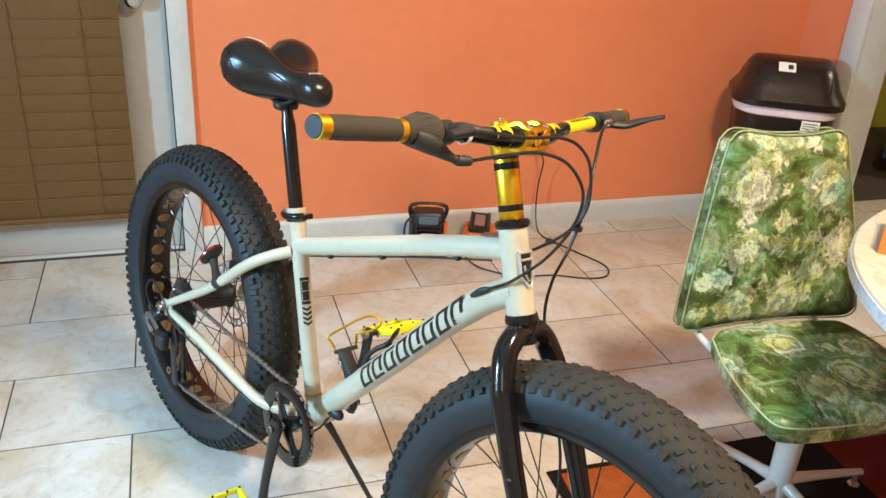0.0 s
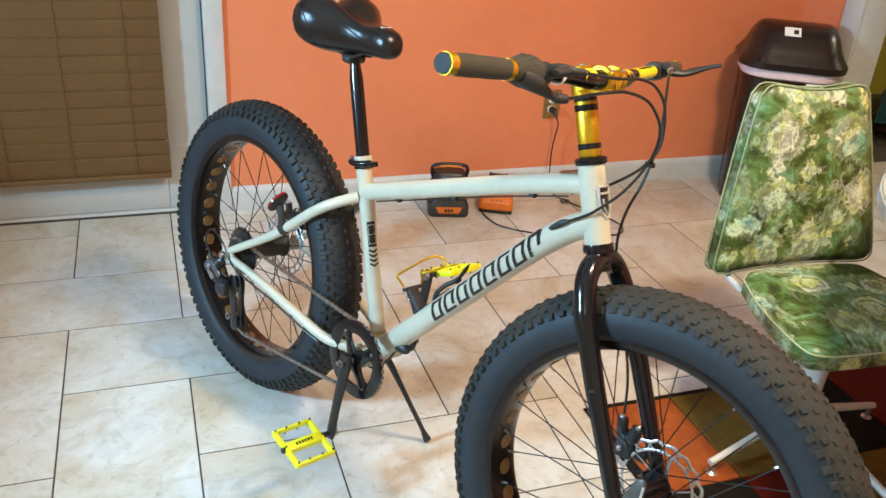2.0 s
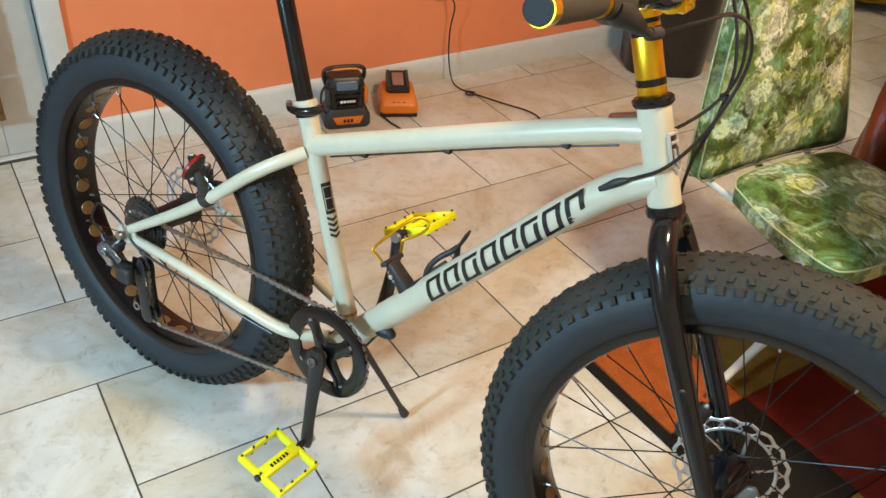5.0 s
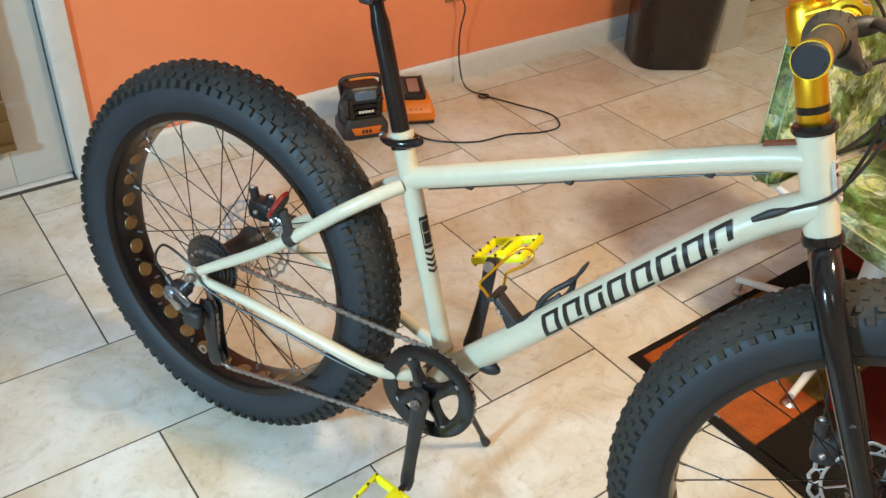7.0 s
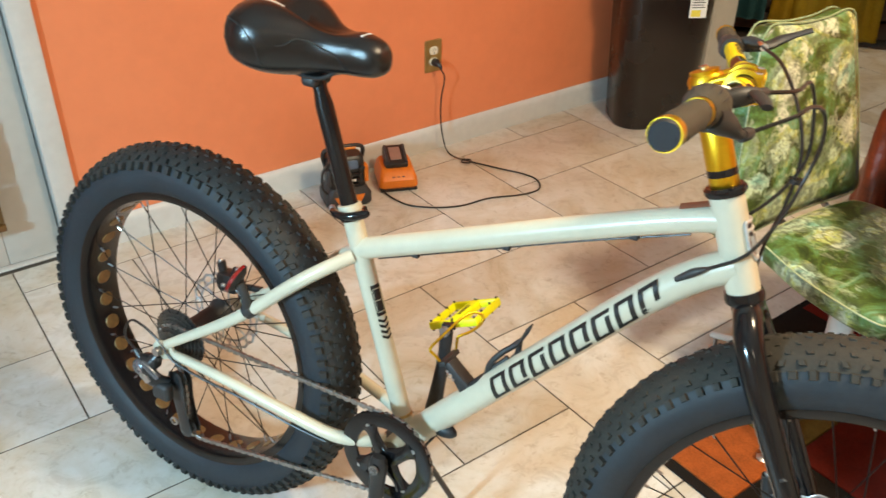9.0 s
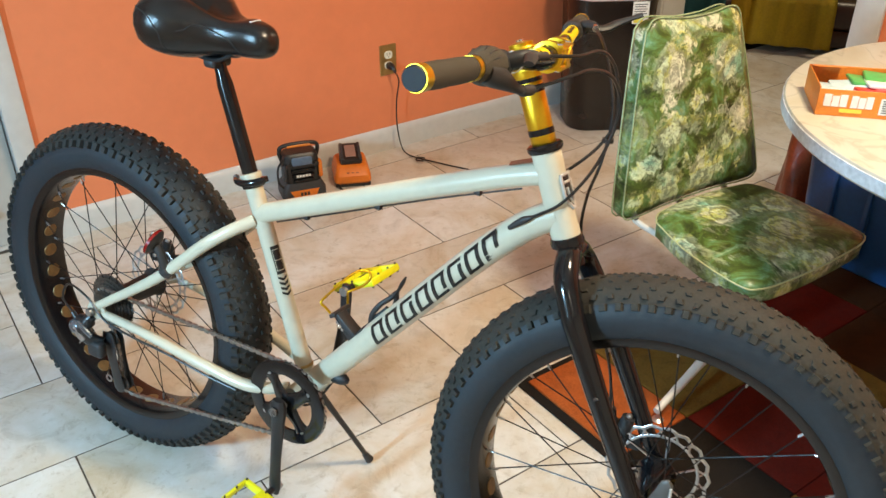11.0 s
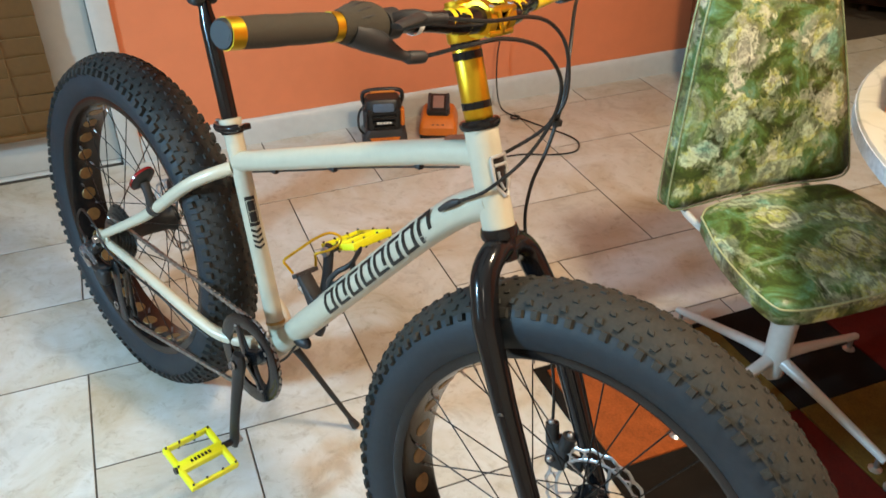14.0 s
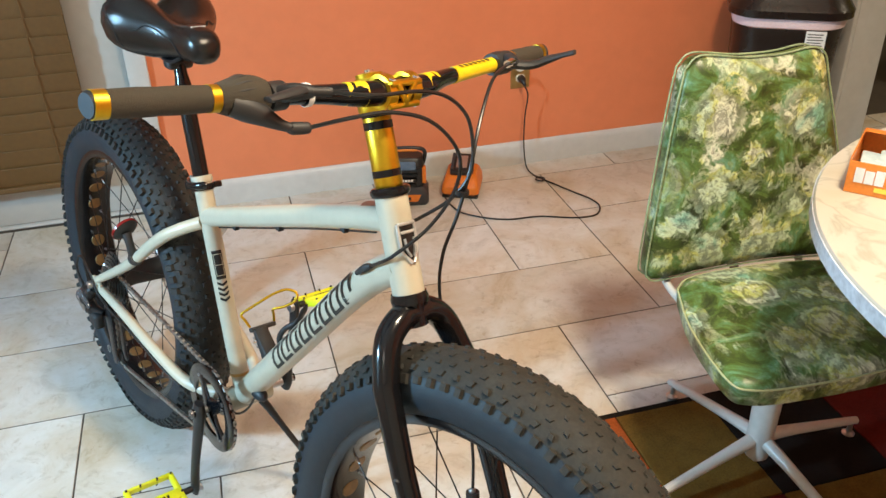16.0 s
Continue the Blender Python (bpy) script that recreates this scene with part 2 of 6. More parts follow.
WHITE_ENAMEL = material("white_enamel", (0.56, 0.54, 0.50), 0.34, vary=0.06, coat=0.3)
FOOT_METAL = material("foot_metal", (0.55, 0.53, 0.5), 0.35, 0.9)
TABLE_EDGE = material("table_edge", (0.60, 0.61, 0.63), 0.35, vary=0.3, scale=14)
# bike
FRAME_CREAM = material("frame_cream_paint", (0.515, 0.475, 0.365), 0.34, vary=0.05, scale=9, coat=0.35)
FRAME_TAN = material("frame_tan_scuff", (0.33, 0.30, 0.22), 0.4, vary=0.15, coat=0.3)
TYRE_RUBBER = material("tyre_rubber", (0.0095, 0.0155, 0.0215), 0.62, vary=0.25, scale=18, bump=0.12, bump_scale=500)
DUSTY_RUBBER = material("dusty_tread_rubber", (0.0205, 0.0192, 0.0150), 0.8, vary=0.5, scale=30, bump=0.15, bump_scale=400)
TREAD_RUBBER = material("tread_rubber", (0.018, 0.0175, 0.0155), 0.72, vary=0.35, scale=24, bump=0.15, bump_scale=400)
RIM_BLACK = material("rim_black_anodised", (0.012, 0.010, 0.010), 0.22, 0.3, vary=0.2)
RIM_STRIP = material("rim_strip_gold", (0.24, 0.135, 0.045), 0.45, 0.3, vary=0.3)
SPOKE_BLACK = material("spoke_black", (0.012, 0.012, 0.012), 0.35, 0.6)
GLOSS_BLACK = material("gloss_black_paint", (0.006, 0.006, 0.007), 0.16, vary=0.1, coat=0.2, spec=0.28)
SATIN_BLACK = material("satin_black_alloy", (0.020, 0.020, 0.021), 0.33, 0.2, vary=0.2)
GOLD = material("gold_anodised", (0.70, 0.43, 0.030), 0.36, 1.0, vary=0.06, scale=30)
GRIP_RUBBER = material("grip_rubber", (0.045, 0.037, 0.024), 0.75, vary=0.15, scale=40, bump=0.5, bump_scale=900)
CAP_BLUE = material("blue_black_cap", (0.011, 0.014, 0.018), 0.6)
DECAL_YELLOW = material("yellow_decal", (0.82, 0.56, 0.012), 0.35)
DECAL_BLACK = material("black_decal", (0.008, 0.008, 0.008), 0.35)
DECAL_BROWN = material("brown_decal", (0.22, 0.075, 0.04), 0.4)
PEDAL_YELLOW = material("pedal_neon_yellow", (0.78, 0.76, 0.015), 0.42, vary=0.08)
STEEL = material("brushed_steel", (0.42, 0.42, 0.43), 0.34, 0.9, vary=0.1, scale=60)
DERAIL_GREY = material("derailleur_blue_grey", (0.16, 0.18, 0.21), 0.24, 0.7, vary=0.3, scale=70)
ROTOR_STEEL = material("rotor_bright_steel", (0.52, 0.52, 0.53), 0.34, 0.8, vary=0.12, scale=60)
CHAIN_STEEL = material("chain_dark_steel", (0.30, 0.29, 0.275), 0.34, 0.9, vary=0.35, scale=90)
CASSETTE_STEEL = material("cassette_grey_steel", (0.15, 0.145, 0.135), 0.32, 0.85, vary=0.3, scale=90)
SKEWER_GREY = material("skewer_grey", (0.085, 0.082, 0.078), 0.4, 0.3, vary=0.2)
BADGE_SILVER = material("badge_silver", (0.62, 0.62, 0.60), 0.32, 0.5)
CHROME = material("chrome", (0.8, 0.8, 0.8), 0.08, 1.0)
RED_PLASTIC = material("red_plastic", (0.20, 0.006, 0.006), 0.25)
SADDLE_VINYL = material("saddle_vinyl", (0.0060, 0.0060, 0.0065), 0.23, vary=0.15, scale=20, bump=0.12, bump_scale=700)
CABLE = material("cable_black", (0.01, 0.01, 0.01), 0.35)


# ---- mesh tools ----
def mesh_object(name, bm, mat, smooth=True, angle=40):
    bmesh.ops.recalc_face_normals(bm, faces=bm.faces)
    if smooth:
        lim = radians(angle)
        for f in bm.faces:
            f.smooth = True
        for e in bm.edges:
            if len(e.link_faces) == 2 and e.calc_face_angle(0) > lim:
                e.smooth = False
    me = bpy.data.meshes.new(name)
    bm.to_mesh(me)
    bm.free()
    me.materials.append(mat)
    return new(name, me)


def part(name, bm, mat, parent, label="", smooth=True, angle=40):
    ob = mesh_object(name, bm, mat, smooth, angle)
    ob.parent = parent
    return tagged(ob, label)


def thing(name, label, category, m=None, group="", kind=""):
    ob = new(name)
    ob.empty_display_size = 0.05
    if m is not None:
        ob.matrix_world = m
    return tagged(ob, label, category, group, kind)


def box(lo, hi, bevel=0.0, seg=2, bm=None):
    """A box between two corners, with rounded edges."""
    own = bmesh.new()
    r = bmesh.ops.create_cube(own, size=1)
    for v in r["verts"]:
        v.co = Vector([(lo[k] + hi[k]) / 2 + v.co[k] * (hi[k] - lo[k]) for k in range(3)])
    if bevel:
        bmesh.ops.bevel(own, geom=own.edges[:], offset=bevel, segments=seg, profile=0.5, affect="EDGES")
    if bm is None:
        return own
    return join(bm, own)


def join(bm, other):
    me = bpy.data.meshes.new("join")
    other.to_mesh(me)
    other.free()
    bm.from_mesh(me)
    bpy.data.meshes.remove(me)
    return bm


def moved(bm, m):
    bm.transform(m)
    return bm


def smooth_path(points, steps=8):
    """Catmull-Rom through points of 3 or more numbers."""
    pts = [np.array(p, float) for p in points]
    pts = [2 * pts[0] - pts[1]] + pts + [2 * pts[-1] - pts[-2]]
    out = []
    for k in range(1, len(pts) - 2):
        p0, p1, p2, p3 = pts[k - 1:k + 3]
        for s in range(steps):
            t = s / steps
            out.append(0.5 * (2 * p1 + (p2 - p0) * t + (2 * p0 - 5 * p1 + 4 * p2 - p3) * t * t + (3 * p1 - p0 - 3 * p2 + p3) * t ** 3))
    out.append(pts[-2])
    return out


def tube(points, radius, sides=14, steps=8, bm=None, flat=1.0, caps=True, smooth=True):
    """A pipe along points; a fourth number in each point is its radius."""
    bm = bm or bmesh.new()
    pts = [tuple(p) + ((radius,) if len(p) == 3 else ()) for p in points]
    path = smooth_path(pts, steps) if smooth and len(pts) > 2 else [np.array(p, float) for p in pts]
    rings, side = [], None
    for k, p in enumerate(path):
        a, b = path[max(0, k - 1)], path[min(len(path) - 1, k + 1)]
        t = Vector(b[:3] - a[:3]).normalized()
        if side is None:
            side = t.cross(Vector((0, 0, 1)) if abs(t.z) < 0.9 else Vector((0, 1, 0))).normalized()
        side = (side - t * side.dot(t)).normalized()
        up = side.cross(t)
        rings.append([bm.verts.new(Vector(p[:3]) + float(p[3]) * (math.cos(q) * side + flat * math.sin(q) * up)) for q in (2 * math.pi * i / sides for i in range(sides))])
    for r0, r1 in zip(rings, rings[1:]):
        for i in range(sides):
            bm.faces.new((r0[i], r0[(i + 1) % sides], r1[(i + 1) % sides], r1[i]))
    if caps:
        bm.faces.new(rings[0][::-1])
        bm.faces.new(rings[-1])
    return bm


def lathe(profile, seg=48, axis="y", bm=None, close=False, caps=True):
    """Turns (radius, along) points about an axis through the origin."""
    bm = bm or bmesh.new()
    rings = []
    for r, h in profile:
        ring = []
        for i in range(seg):
            q = 2 * math.pi * i / seg
            c, s = r * math.cos(q), r * math.sin(q)
            ring.append(bm.verts.new({"y": (c, h, s), "z": (c, s, h), "x": (h, c, s)}[axis]))
        rings.append(ring)
    pairs = list(zip(rings, rings[1:])) + ([(rings[-1], rings[0])] if close else [])
    for r0, r1 in pairs:
        for i in range(seg):
            bm.faces.new((r0[i], r0[(i + 1) % seg], r1[(i + 1) % seg], r1[i]))
    if not close and caps:
        for r in (rings[0], rings[-1]):
            if (r[0].co - r[seg // 2].co).length > 1e-4:
                bm.faces.new(r)
    bmesh.ops.remove_doubles(bm, verts=bm.verts[:], dist=1e-6)
    return bm


def prism(outline, depth, bevel=0.0, seg=2):
    """An outline of (x, y) points made solid from z 0 to depth."""
    bm = bmesh.new()
    f = bm.faces.new([bm.verts.new((x, y, 0)) for x, y in outline])
    r = bmesh.ops.extrude_face_region(bm, geom=[f])
    bmesh.ops.translate(bm, verts=[v for v in r["geom"] if isinstance(v, bmesh.types.BMVert)], vec=(0, 0, depth))
    if bevel:
        bmesh.ops.bevel(bm, geom=bm.edges[:], offset=bevel, segments=seg, profile=0.5, affect="EDGES")
    return bm


def rounded(w, h, r, seg=6, cx=0, cy=0):
    """A rounded rectangle outline."""
    pts = []
    for sx, sy, q0 in ((1, 1, 0), (-1, 1, 90), (-1, -1, 180), (1, -1, 270)):
        for k in range(seg + 1):
            q = radians(q0 + 90 * k / seg)
            pts.append((cx + sx * (w / 2 - r) + r * math.cos(q), cy + sy * (h / 2 - r) + r * math.sin(q)))
    return pts


def ball(place, radii, bm=None, seg=16):
    own = bmesh.new()
    bmesh.ops.create_uvsphere(own, u_segments=seg, v_segments=seg // 2 + 2, radius=1)
    for v in own.verts:
        v.co = Vector([place[k] + v.co[k] * radii[k] for k in range(3)])
    return own if bm is None else join(bm, own)


def cyl(a, b, r, sides=16, bm=None, r2=None):
    return tube([(*a, r), (*b, r if r2 is None else r2)], r, sides=sides, bm=bm, smooth=False)


def structure(name, bm, mat, label, category, parent=None, smooth=False):
    ob = mesh_object(name, bm, mat, smooth)
    if parent:
        ob.parent = parent
    return tagged(ob, label, category, kind="structure")


# ---- the room ----
WALL_Y, WALL_X, LEFT_X, BACK_Y, TOP = 2.835, 2.60, -1.75, -1.85, 2.45
DOOR_L, DOOR_R = -0.74, 0.150          # door slab
OPEN_A, OPEN_B = 1.69, 2.50            # doorway to the next room
FAR_X = 5.4

floor = structure("floor", box((LEFT_X - 0.15, BACK_Y - 0.15, -0.12), (FAR_X, 4.2, -0.0013)), GROUT, "dark grout bed under cream stone tiles", "floor")
structure("wall_north", box((DOOR_R + 0.008, WALL_Y, 0.0), (WALL_X + 0.13, WALL_Y + 0.14, TOP)), ORANGE_WALL, "bright orange painted wall behind the bike", "wall")
structure("wall_north_left", box((LEFT_X, WALL_Y, 0.0), (DOOR_L - 0.008, WALL_Y + 0.14, TOP)), ORANGE_WALL, "orange painted wall beside the door", "wall")
structure("wall_over_door", box((DOOR_L - 0.006, WALL_Y + 0.002, 2.06), (DOOR_R + 0.006, WALL_Y + 0.138, TOP - 0.002)), ORANGE_WALL, "orange painted wall above the door", "wall")
structure("wall_east_corner", box((WALL_X, OPEN_B + 0.02, 0.0), (WALL_X + 0.128, WALL_Y - 0.001, TOP)), ORANGE_WALL, "narrow orange wall return beside the doorway", "wall")
structure("wall_east", box((WALL_X, BACK_Y, 0.0), (WALL_X + 0.128, OPEN_A - 0.02, TOP)), ORANGE_WALL, "orange painted wall beyond the table", "wall")
structure("wall_over_doorway", box((WALL_X + 0.001, OPEN_A - 0.02, 2.08), (WALL_X + 0.127, OPEN_B + 0.02, TOP - 0.001)), ORANGE_WALL, "orange wall above the doorway", "wall")
# opening for an unseen window, added to give the cool side light a place
WIN_A, WIN_B, WIN_LOW, WIN_TOP = 0.60, 1.45, 1.02, 1.85
for nm, lo, hi in (("wall_west_south", (BACK_Y, 0.0), (WIN_A, TOP)), ("wall_west_north", (WIN_B, 0.0), (WALL_Y + 0.14, TOP)), ("wall_west_under", (WIN_A, 0.0), (WIN_B, WIN_LOW)), ("wall_west_over", (WIN_A, WIN_TOP), (WIN_B, TOP))):
    structure(nm, box((LEFT_X - 0.14, lo[0], lo[1]), (LEFT_X, hi[0], hi[1])), PALE_WALL, "plain pale wall", "wall")
# counter-high block, added out of view to keep cool light off the left floor
structure("west_shade_block", box((LEFT_X + 0.001, BACK_Y + 0.001, 0.0), (-1.20, WALL_Y - 0.001, 0.90), 0.004), PALE_WALL, "unseen low pale block added to shade the floor at the left", "wall")
structure("wall_south", box((LEFT_X - 0.14, BACK_Y - 0.14, 0.0), (FAR_X, BACK_Y, TOP)), PALE_WALL, "plain pale wall", "wall")
structure("ceiling", box((LEFT_X - 0.14, BACK_Y - 0.14, TOP), (FAR_X + 0.14, 4.3, TOP + 0.1)), CEILING, "plain white ceiling", "ceiling")
structure("wall_far_east", box((FAR_X, BACK_Y - 0.14, 0.0), (FAR_X + 0.14, 4.3, TOP)), OLIVE_WALL, "olive yellow wall of the next room", "wall")
structure("wall_far_north", box((WALL_X + 0.132, 3.85, 0.0), (FAR_X, 3.99, TOP)), OLIVE_WALL, "olive yellow wall of the next room", "wall")


def board(name, lo, hi, mat, label, bevel=0.004):
    return structure(name, box(lo, hi, bevel), mat, label, "trim", smooth=True)


def baseboard(name, a, b, along_x=True):
    """A profiled skirting board with a rounded cap."""
    prof = [(0, 0), (0.015, 0), (0.015, 0.066), (0.012, 0.078), (0.007, 0.086), (0.0, 0.090)]
    bm = bmesh.new()
    rows = []
    for s in (0, 1):
        rows.append([bm.verts.new((a[0] + (b[0] - a[0]) * s, a[1] - d, z) if along_x else (a[0] - d, a[1] + (b[1] - a[1]) * s, z)) for d, z in prof])
    n = len(prof)
    for i in range(n):
        bm.faces.new((rows[0][i], rows[0][(i + 1) % n], rows[1][(i + 1) % n], rows[1][i]))
    bm.faces.new(rows[0])
    bm.faces.new(rows[1][::-1])
    return structure(name, bm, WHITE_TRIM, "white painted baseboard along the wall", "baseboard", smooth=True)


baseboard("baseboard_north", (0.222, WALL_Y - 0.0005), (WALL_X - 0.016, WALL_Y - 0.0005))
baseboard("baseboard_corner", (WALL_X - 0.0005, 2.605), (WALL_X - 0.0005, WALL_Y - 0.016), False)
baseboard("baseboard_east", (WALL_X - 0.0005, BACK_Y), (WALL_X - 0.0005, OPEN_A - 0.105), False)

# door casing and jambs
board("door_casing_right", (0.156, WALL_Y - 0.018, 0.0), (0.220, WALL_Y + 0.06, 2.13), WHITE_TRIM, "white painted door casing")
board("door_casing_left", (DOOR_L - 0.075, WALL_Y - 0.018, 0.0), (DOOR_L - 0.006, WALL_Y + 0.06, 2.13), WHITE_TRIM, "white painted door casing")
board("door_casing_top", (DOOR_L - 0.005, WALL_Y - 0.017, 2.055), (0.155, WALL_Y + 0.06, 2.125), WHITE_TRIM, "white painted door casing")
board("doorway_casing_near", (WALL_X - 0.016, OPEN_A - 0.10, 0.0), (WALL_X - 0.001, OPEN_A, 2.15), WHITE_TRIM, "white painted doorway casing")
board("doorway_casing_far", (WALL_X - 0.016, OPEN_B, 0.0), (WALL_X - 0.001, OPEN_B + 0.095, 2.15), WHITE_TRIM, "white painted doorway casing")
board("doorway_casing_top", (WALL_X - 0.015, OPEN_A + 0.001, 2.06), (WALL_X - 0.001, OPEN_B - 0.001, 2.15), WHITE_TRIM, "white painted doorway casing")
board("doorway_jamb_near", (WALL_X, OPEN_A - 0.019, 0.0), (WALL_X + 0.135, OPEN_A, 2.08), WHITE_TRIM, "white painted doorway jamb")
board("doorway_jamb_far", (WALL_X, OPEN_B, 0.0), (WALL_X + 0.135, OPEN_B + 0.019, 2.08), WHITE_TRIM, "white painted doorway jamb")
board("door_threshold", (DOOR_L, WALL_Y + 0.012, 0.0), (DOOR_R, WALL_Y + 0.10, 0.0078), WHITE_TRIM, "pale painted threshold under the door")


def exterior_door():
    d = thing("door_1", "white exterior door with a closed brown wooden blind", "door", kind="structure")
    y = WALL_Y + 0.028
    gl, gr, gb, gt = -0.60, 0.005, 0.13, 1.95
    part("stile", box((gr, y, 0.0105), (DOOR_R + 0.0025, y + 0.045, 2.05), 0.003), DOOR_WHITE, d)
    part("stile", box((DOOR_L + 0.005, y, 0.0105), (gl, y + 0.045, 2.05), 0.003), DOOR_WHITE, d)
    part("bottom_rail", box((gl + 0.0005, y + 0.0006, 0.0105), (gr - 0.0005, y + 0.045, gb), 0.003), DOOR_WHITE, d)
    part("top_rail", box((gl + 0.0005, y + 0.0006, gt), (gr - 0.0005, y + 0.045, 2.05), 0.003), DOOR_WHITE, d)
    part("pane", box((gl, y + 0.018, gb), (gr, y + 0.026, gt)), GLASS_DARK, d, "dark glass pane")
    knob = part("knob", lathe([(0.0, -0.062), (0.016, -0.062), (0.026, -0.052), (0.027, -0.042), (0.018, -0.030), (0.011, -0.022), (0.011, -0.006), (0.03, -0.005), (0.031, 0.0), (0.0, 0.0)], 28), KNOB_METAL, d, "round satin nickel knob")
    knob.location = (0.062, y, 0.875)
    return d


exterior_door()


def added_side_window():
    # unseen window, added only as a setting for the cool side light
    w = thing("added_window", "unseen white framed window added behind the cool side light", "window", kind="structure")
    x0, x1 = LEFT_X - 0.10, LEFT_X - 0.06
    for y0, y1, z0, z1 in ((WIN_A, WIN_A + 0.05, WIN_LOW, WIN_TOP), (WIN_B - 0.05, WIN_B, WIN_LOW, WIN_TOP), (WIN_A + 0.05, WIN_B - 0.05, WIN_LOW, WIN_LOW + 0.05), (WIN_A + 0.05, WIN_B - 0.05, WIN_TOP - 0.05, WIN_TOP)):
        part("window_frame", box((x0, y0, z0), (x1, y1, z1), 0.003), WHITE_TRIM, w)
    pane = part("pane", box((x0 + 0.015, WIN_A + 0.05, WIN_LOW + 0.05), (x0 + 0.021, WIN_B - 0.05, WIN_TOP - 0.05)), GLASS_DARK, w)
    part("window_sill", box((LEFT_X - 0.13, WIN_A - 0.04, WIN_LOW - 0.03), (LEFT_X + 0.04, WIN_B + 0.04, WIN_LOW), 0.004), WHITE_TRIM, w)


added_side_window()


def wood_blind():
    """Closed two-inch slats hung on the door."""
    w = thing("window_blind", "closed brown wooden slat blind hung on the white door", "blind", pose(-0.296, WALL_Y - 0.042, 0.160))
    half, pitch = 0.312, 0.058
    me = None
    for k in range(31):
        if me is None:
            ob = part("slat", moved(box((-half, -0.0015, -0.032), (half, 0.0015, 0.032), 0.001, 1), pose(0, 0, 0, 7)), BLIND_WOOD, w, smooth=False)
            me = ob.data
        else:
            ob = new("slat", me)
            ob.parent = w
        ob.location = (0.0006 * math.sin(k * 2.3), 0.0008 * math.sin(k * 1.7), 0.050 + pitch * k)
        ob.rotation_euler = (0, 0.006 * math.sin(k * 1.9) * (2.0 if k < 4 else 0.5), 0)
    part("bottom_bar", box((-half, -0.012, 0.0), (half, 0.010, 0.018), 0.003), BLIND_WOOD, w, "thick wooden bottom bar")
    for x in (-0.20, 0.0, 0.20):
        part("ladder_cord", tube([(x, -0.0075, 0.01), (x, -0.0075, 1.84)], 0.0016, 6, smooth=False), BLIND_TAPE, w, "thin brown ladder cord")
    part("head_rail", box((-half, -0.012, 1.83), (half, 0.069, 1.875), 0.003), BLIND_WOOD, w)
    for x in (-half + 0.004, half - 0.004):
        part("hold_down", box((x - 0.004, 0.010, 0.002), (x + 0.004, 0.069, 0.014), 0.001, 1), BLIND_WOOD, w)
    return w


wood_blind()


def wall_outlet():
    o = thing("wall_outlet", "brass wall outlet plate with two ivory sockets", "outlet", pose(1.482, WALL_Y, 0.357))
    part("plate", moved(prism(rounded(0.072, 0.116, 0.005), 0.005, 0.0015, 1), pose(0, 0, 0, 90)), BRASS, o, "aged brass cover plate")
    for z in (0.02, -0.02):
        s = part("socket", moved(prism(rounded(0.034, 0.029, 0.012), 0.0078), pose(0, 0, z, 90)), IVORY, o, "ivory plastic socket")
        # raised near-black pieces stand in for the shade inside the socket holes
        for x in (-0.006, 0.006):
            part("slot", box((x - 0.001, -0.0084, z - 0.002), (x + 0.001, -0.0072, z + 0.007)), DARK_SLOT, s)
        part("slot", moved(cyl((0, -0.0072, 0), (0, -0.0084, 0), 0.0022, 10), pose(0, 0, z - 0.008)), DARK_SLOT, s)
    part("screw", moved(lathe([(0, -0.0062), (0.003, -0.0062), (0.0035, -0.004), (0, -0.004)], 12), pose(0, 0, 0)), BRASS, o)
    return o


wall_outlet()


# ---- the bike: x ahead, y to its left, z up, from the ground under the rear axle; it leans on its stand ----
BIKE = pose(0.162, 1.792, 0.0, 0, 0, -65.85) @ pose(0, 0, 0, -6.6)
bike = thing("fat_tyre_bicycle", "cream fat-tyre bicycle with gold stem and yellow pedals", "bicycle", BIKE)
AXLE = Vector((0.004, -0.006, 0.359))
FRONT = Vector((1.137, -0.006, 0.360))
BB = Vector((0.474, 0.0, 0.302))
HEAD_TOP, HEAD_LOW = Vector((0.902, 0, 0.866)), Vector((0.948, 0, 0.748))
AXIS = (HEAD_TOP - HEAD_LOW).normalized()
STEER = Matrix.Translation(HEAD_LOW) @ Matrix.Rotation(radians(8.0), 4, AXIS) @ Matrix.Translation(-HEAD_LOW)
STILL = Matrix.Identity(4)


def oriented(place, direction, m=STILL):
    """A pose whose z runs along a direction."""
    return m @ Matrix.Translation(place) @ Vector(direction).to_track_quat("Z", "Y").to_matrix().to_4x4()


